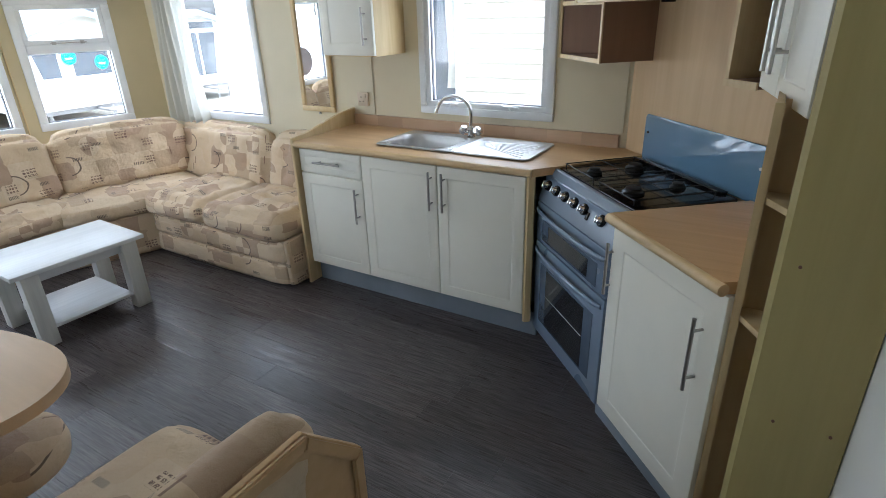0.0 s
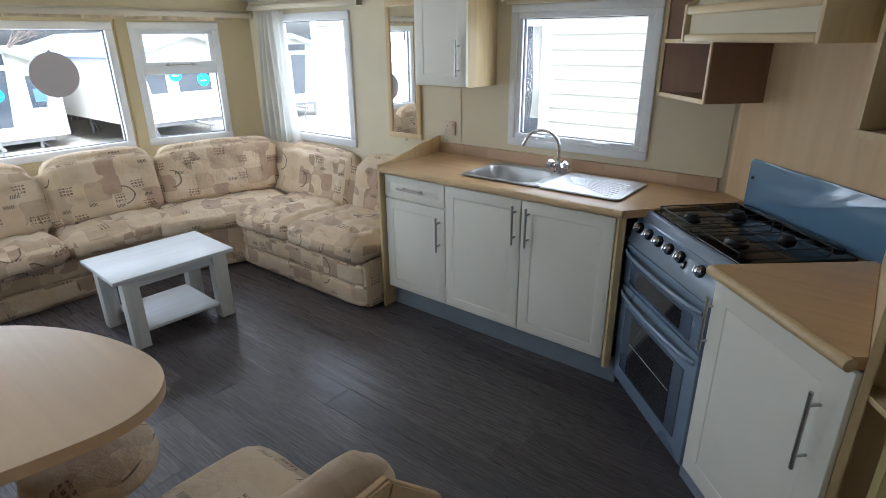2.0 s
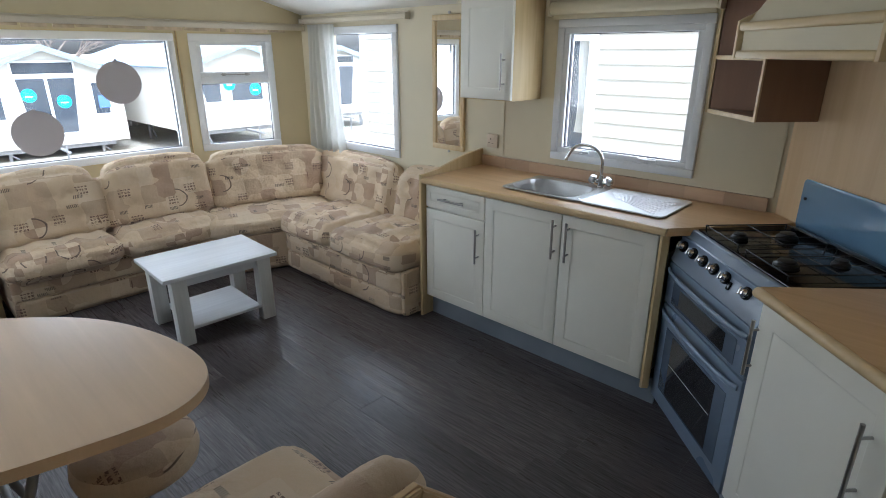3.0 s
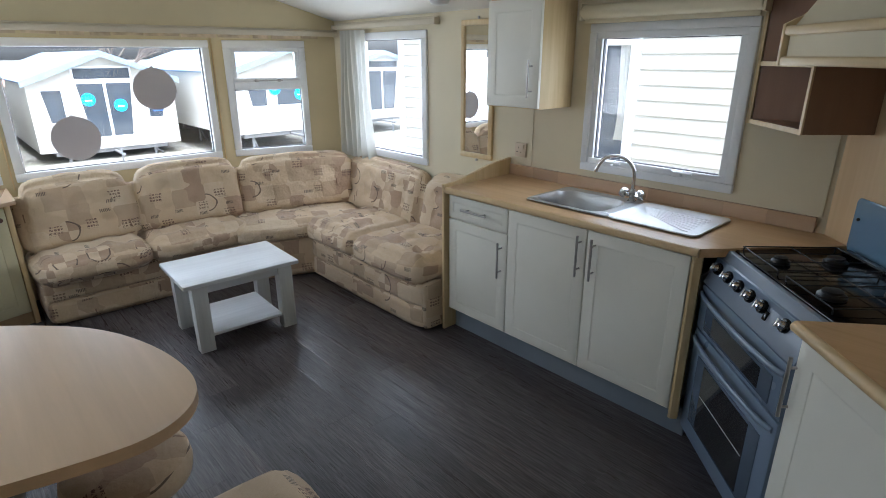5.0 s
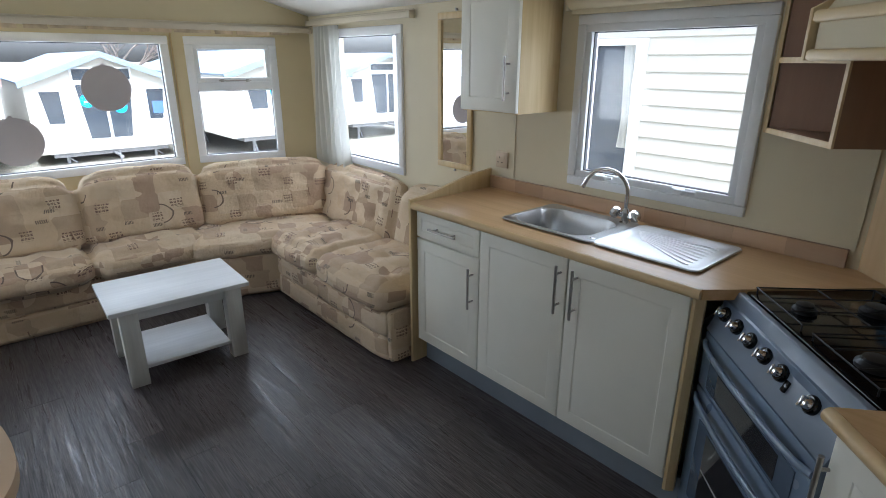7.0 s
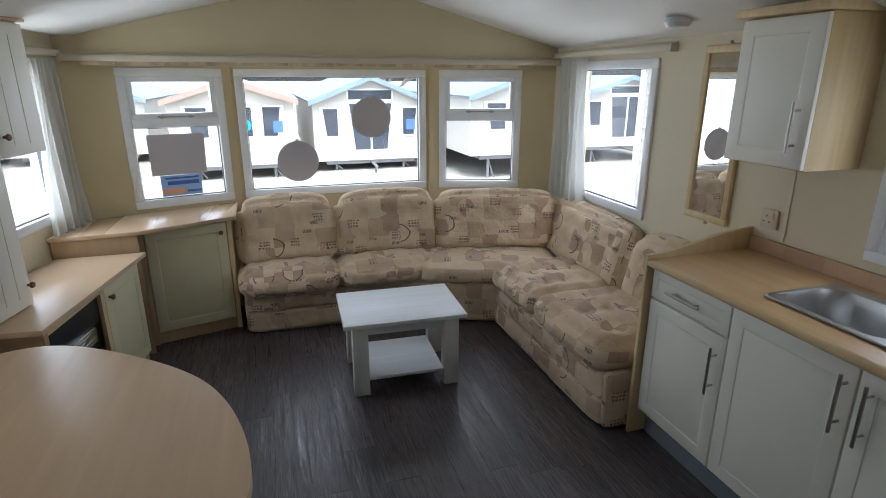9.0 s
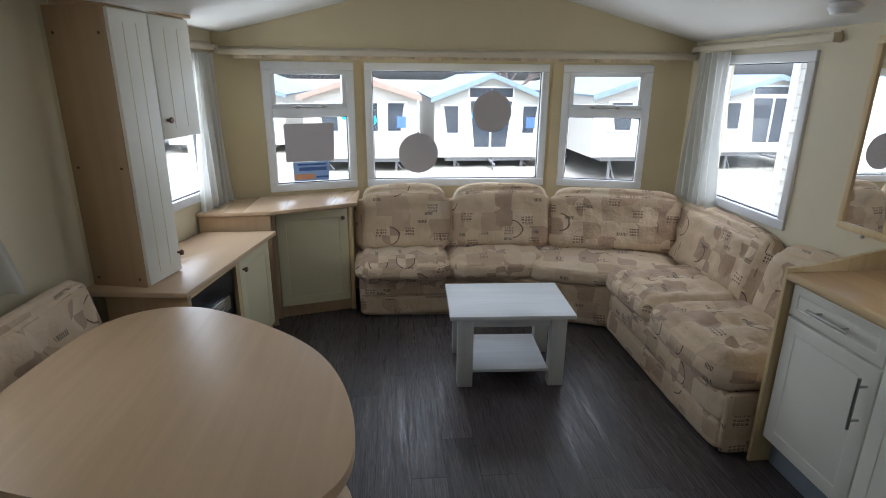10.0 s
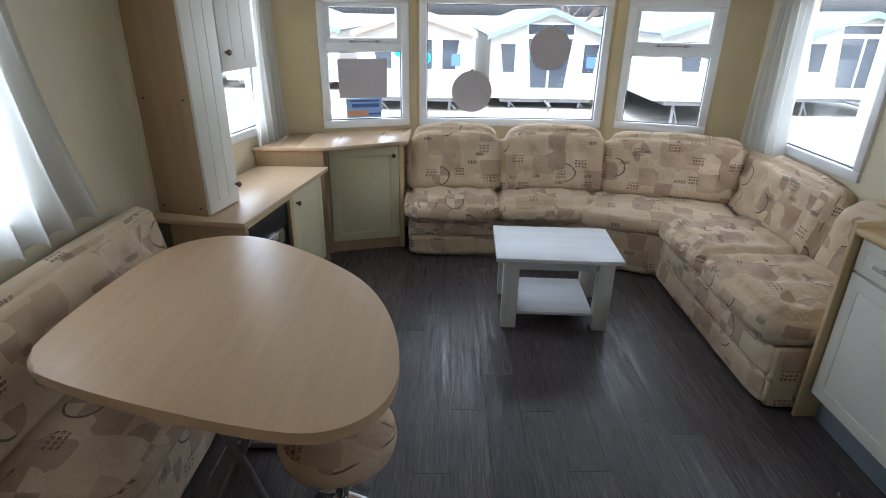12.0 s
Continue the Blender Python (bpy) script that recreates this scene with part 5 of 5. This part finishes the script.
soft2("back_cushion", 1.305, -2.24, 0.31, 0.16, 0.66, 0.465, ty=6, r=0.075, puff=0.022)
pts = [(-0.30, 0.0), (1.22, 0.0), (1.22, 0.600), (1.06, 0.765), (-0.30, 0.765)]
part("back_panel", slab(pts, 0.595, 0.61, "x", 0.002), M_TABLE_EDGE, dn, "beech back panel with a raised border")
bm = bmesh.new()
rng = [(-0.30, 0.765), (1.06, 0.765), (1.22, 0.600), (1.22, 0.0)]
inn = [(-0.30, 0.73), (1.045, 0.73), (1.185, 0.585), (1.185, 0.0)]
for k in range(3):
    q = [rng[k], rng[k + 1], inn[k + 1], inn[k]]
    vs = [bm.verts.new((0.6102, y, z)) for y, z in q] + [bm.verts.new((0.625, y, z)) for y, z in q]
    for f in ((0, 1, 2, 3), (7, 6, 5, 4), (0, 4, 5, 1), (1, 5, 6, 2), (2, 6, 7, 3), (3, 7, 4, 0)):
        bm.faces.new([vs[i] for i in f])
bmesh.ops.bevel(bm, geom=bm.edges[:], offset=0.005, segments=2, affect="EDGES")
part("border", bm, M_TABLE_EDGE, dn, "rounded beech border")

# ceiling lamp fitting
cl = thing("ceiling_light", "small white round ceiling light", "ceiling light", pose(-0.40, 0.32, 1.945))
part("base", lathe([(0.06, -0.001), (0.065, -0.02), (0.05, -0.045), (0.03, -0.05)], 24), M_UPVC, cl)

# ---- outside ----
GZ = -1.1
g = part("ground", box(-600, 600, -600, 600, GZ - 0.2, GZ), M_GROUND)
tagged(g, "pale gravel and worn grass between the caravans", "ground", "", "structure")


def van(at, W, L, base, eave, ridge, roof, label, doors=True, sign=True, trim=True):
    """A static caravan; its gable end looks to local -y, x across."""
    t = thing("static_caravan", label, "caravan", at, "caravans on the park")
    h = W / 2
    prof = [(-h, base), (h, base), (h, eave), (0, ridge), (-h, eave)]
    part("body", slab(prof, 0, L, "y"), M_SIDING, t)
    for s in (-1, 1):
        d = Vector((s * h, eave - ridge))
        n = Vector((-d.y * s, d.x * s)).normalized() * 0.05
        a, b = (0, ridge), (s * (h + 0.12), eave - 0.12 * (ridge - eave) / h)
        part("roof", slab([a, b, (b[0] + n.x, b[1] + n.y), (a[0], a[1] + 0.05)], -0.25, L + 0.1, "y"), roof, t)
        part("bargeboard", slab([a, b, (b[0], b[1] - 0.10), (a[0], a[1] - 0.10)], -0.27, -0.252, "y"), roof, t)
    hgt = eave - base

    def pane(x0, x1, z0, z1, curtain=0):
        w = part("window", box(x0 - 0.05, x1 + 0.05, -0.03, 0.01, z0 - 0.05, z1 + 0.05, 0.004), M_UPVC, t)
        part("pane", box(x0, x1, -0.036, -0.031, z0, z1), M_VANWIN, w)
        if curtain:
            c0, c1 = (x0, x0 + (x1 - x0) * 0.3) if curtain < 0 else (x1 - (x1 - x0) * 0.3, x1)
            part("curtain", slab([(c0, z0), (c1, z0), (c1 if curtain > 0 else c0 + 0.05, z1), (c0 if curtain < 0 else c1 - 0.05, z1)], -0.040, -0.037, "y"), M_SIDING, w)
        return w

    zb = base + hgt * 0.18
    if doors:
        pane(-h * 0.86, -h * 0.58, base + hgt * 0.42, eave - 0.25, -1)
        pane(h * 0.58, h * 0.86, base + hgt * 0.42, eave - 0.25, 1)
        pane(-h * 0.40, -h * 0.02, zb, eave - 0.10, -1)
        pane(h * 0.02, h * 0.40, zb, eave - 0.10, 1)
        pane(-h * 0.38, h * 0.38, eave + 0.02, eave + (ridge - eave) * 0.42)
    else:
        pane(-h * 0.75, -h * 0.40, base + hgt * 0.45, eave - 0.2, -1)
        pane(-h * 0.22, h * 0.30, base + hgt * 0.45, eave - 0.2, 0)
        pane(h * 0.48, h * 0.80, base + hgt * 0.45, eave - 0.2, 1)
    if sign:
        for x, z in ((-h * 0.25, base + hgt * 0.72), (h * 0.18, base + hgt * 0.62)):
            sg = part("sign_disc", rod((x, -0.045, z), (x, -0.041, z), 0.17, 28), M_BLUEDISC, t, "sky blue round sales disc")
            part("sign_print", box(x - 0.08, x + 0.08, -0.049, -0.046, z - 0.04, z - 0.01), M_WHITEP, sg)
        part("sale_sheet", box(h * 0.64, h * 0.80, -0.045, -0.041, base + hgt * 0.50, base + hgt * 0.68), M_LABEL_DK, t, "blue printed sale sheet")
    # chassis, A-frame and props
    part("chassis", box(-h * 0.8, h * 0.8, 0.1, L - 0.2, base - 0.12, base - 0.002), M_STEELDK, t)
    for sx in (-0.62, 0.62):
        for y in (0.25, L * 0.5):
            part("prop", rod((sx * h, y, GZ - at.translation.z), (sx * h, y, base - 0.12), 0.045, 8), M_STEELDK, t, "steel corner prop")
            part("prop_brace", rod((sx * h + 0.18, y, GZ - at.translation.z + 0.02), (sx * h, y, base - 0.13), 0.025, 8), M_STEELDK, t)
    part("tow_bar", rod((0, -0.8, base - 0.10), (0, 0.2, base - 0.08), 0.04, 8), M_STEELDK, t)
    part("jockey_wheel", rod((0, -0.6, GZ - at.translation.z), (0, -0.6, base + 0.05), 0.025, 8), M_STEELDK, t)
    return t


E90 = 90
van(pose(-15.3, 1.52, 0, 0, 0, E90), 3.5, 9.0, -0.78, 1.04, 1.72, M_VANROOF, "cream static caravan with blue-grey roof and glazed front doors")
van(pose(-14.6, -2.45, 0, 0, 0, E90), 3.3, 9.0, -0.70, 1.10, 1.62, M_VANROOF2, "cream static caravan with red-brown roof", doors=False)
van(pose(-12.6, 5.55, 0, 0, 0, E90), 3.5, 9.0, -0.42, 1.22, 1.80, M_VANROOF, "white static caravan on steel props", doors=False)
van(pose(-14.5, 10.2, 0, 0, 0, E90), 3.6, 9.0, -0.55, 1.20, 1.75, M_VANROOF, "white static caravan with grey roof", sign=False)
van(pose(-19.0, -7.5, 0, 0, 0, E90), 4.2, 9.0, -0.80, 1.00, 1.70, M_VANROOF, "white static caravan further back", doors=False, sign=False)
van(pose(-13.5, -11.8, 0, 0, 0, E90), 3.6, 9.0, -0.60, 1.20, 1.80, M_VANROOF, "white static caravan across the gravel", doors=False, sign=False)

# fence behind the parked caravans
fence = thing("fence", "weathered grey board fence behind the caravans", "fence", pose(-21, 3.6, GZ))
for k in range(24):
    part("board", box(-0.012, 0.012, -2.4 + k * 0.2, -2.22 + k * 0.2, 0.0, 1.85 + 0.03 * ((k * 7) % 3)), M_FENCE, fence)
for z in (0.4, 1.4):
    part("rail", box(0.013, 0.06, -2.4, 2.4, z, z + 0.09), M_FENCE, fence)

# bare tree over the fence
tree = thing("bare_tree", "bare winter tree with fine branches behind the fence", "tree", pose(-24, 3.9, GZ))
rngt = random.Random(3)
trunk = bmesh.new()
twigs = bmesh.new()


def grow(p, d, length, r, depth):
    q = p + d * length
    rod(p, q, r, 6, trunk if depth < 2 else twigs, r2=r * 0.6)
    if depth < 5:
        for _ in range(3):
            nd2 = (d + Vector((rngt.uniform(-0.8, 0.8), rngt.uniform(-0.8, 0.8), rngt.uniform(-0.1, 0.6)))).normalized()
            grow(q, nd2, length * rngt.uniform(0.6, 0.8), r * 0.58, depth + 1)


grow(Vector((0, 0, 0)), Vector((0, 0, 1)), 1.5, 0.13, 0)
part("trunk", trunk, M_BARK, tree)
part("crown", twigs, M_BARK, tree, "fine bare twigs")

# neighbouring caravan alongside, with lapped cladding
nb = thing("static_caravan", "cream clad neighbouring caravan close alongside", "caravan", pose(-4.45, 3.2, 0), "caravans on the park")
part("body", box(0.02, 9.0, 0.03, 3.4, -0.72, 2.05), M_SIDING, nb)
part("corner_trim", box(-0.03, 0.07, -0.03, 0.06, -0.72, 2.05, 0.006), M_UPVC, nb)
part("skirt", box(0.4, 8.8, 0.3, 3.2, GZ, -0.72), M_STEELDK, nb)
part("roof", box(-0.15, 9.1, -0.18, 3.6, 2.05, 2.15, 0.01), M_VANROOF, nb)
W0, W1, WZ0, WZ1 = 3.02, 3.72, 0.45, 1.70


def board_mesh(x0, x1):
    bm = bmesh.new()
    vs = [bm.verts.new((x, y, z)) for x in (x0, x1) for y, z in ((0.03, 0.0), (-0.002, 0.0), (-0.006, 0.006), (0.012, 0.146), (0.03, 0.146))]
    for k in range(5):
        bm.faces.new((vs[k], vs[(k + 1) % 5], vs[5 + (k + 1) % 5], vs[5 + k]))
    bm.faces.new(vs[:5][::-1])
    bm.faces.new(vs[5:])
    return mesh_of("cladding_board", bm, M_SIDING, 20)


full, left, right = board_mesh(0.06, 8.98), board_mesh(0.06, W0 - 0.04), board_mesh(W1 + 0.04, 8.98)
for k in range(19):
    z = -0.72 + k * 0.146
    at = pose(0, 0, z)
    if z + 0.146 > WZ0 and z < WZ1:
        piece("cladding_board", left, nb, at)
        piece("cladding_board", right, nb, at)
    else:
        piece("cladding_board", full, nb, at)
nw = part("window", box(W0 - 0.06, W0, -0.03, 0.05, WZ0 - 0.06, WZ1 + 0.06, 0.004), M_UPVC, nb)
part("frame", box(W1, W1 + 0.10, -0.03, 0.05, WZ0 - 0.06, WZ1 + 0.06, 0.004), M_UPVC, nw)
part("frame", box(W0, W1, -0.03, 0.05, WZ1, WZ1 + 0.06, 0.004), M_UPVC, nw)
part("frame", box(W0, W1, -0.03, 0.05, WZ0 - 0.06, WZ0, 0.004), M_UPVC, nw)
part("pane", box(W0, W1, 0.005, 0.028, WZ0, WZ1), M_VANWIN, nw)
bm = bmesh.new()
rows = []
for j in range(9):
    q = j / 8
    rows.append([bm.verts.new((W1 - 0.12 + 0.12 * (i / 16) + 0.05 * q * math.sin(q * 3), 0.0 - 0.012 * math.sin(i * 1.6) - 0.013, WZ1 - q * (WZ1 - WZ0) * 0.75)) for i in range(17)])
for a, b in zip(rows, rows[1:]):
    for i in range(16):
        bm.faces.new((a[i], a[i + 1], b[i + 1], b[i]))
part("net", bm, M_SHEER, nw, sharp=0)

# ---- floor planks, laid along the caravan ----
PW, PL = 0.152, 1.22
bm = bmesh.new()
box(0, PL - 0.0006, 0, PW - 0.0006, -0.0036, 0.0, 0.0005, bm, 1)
plank = mesh_of("floor_plank", bm, M_FLOOR, 20)
rngp = random.Random(11)
y = -3.06
while y < 0.56:
    x = -2.32 - rngp.uniform(0, PL)
    while x < 2.70:
        if x + PL > -2.3:
            piece("floor_plank", plank, floor, pose(x, y, 0))
        x += PL
    y += PW
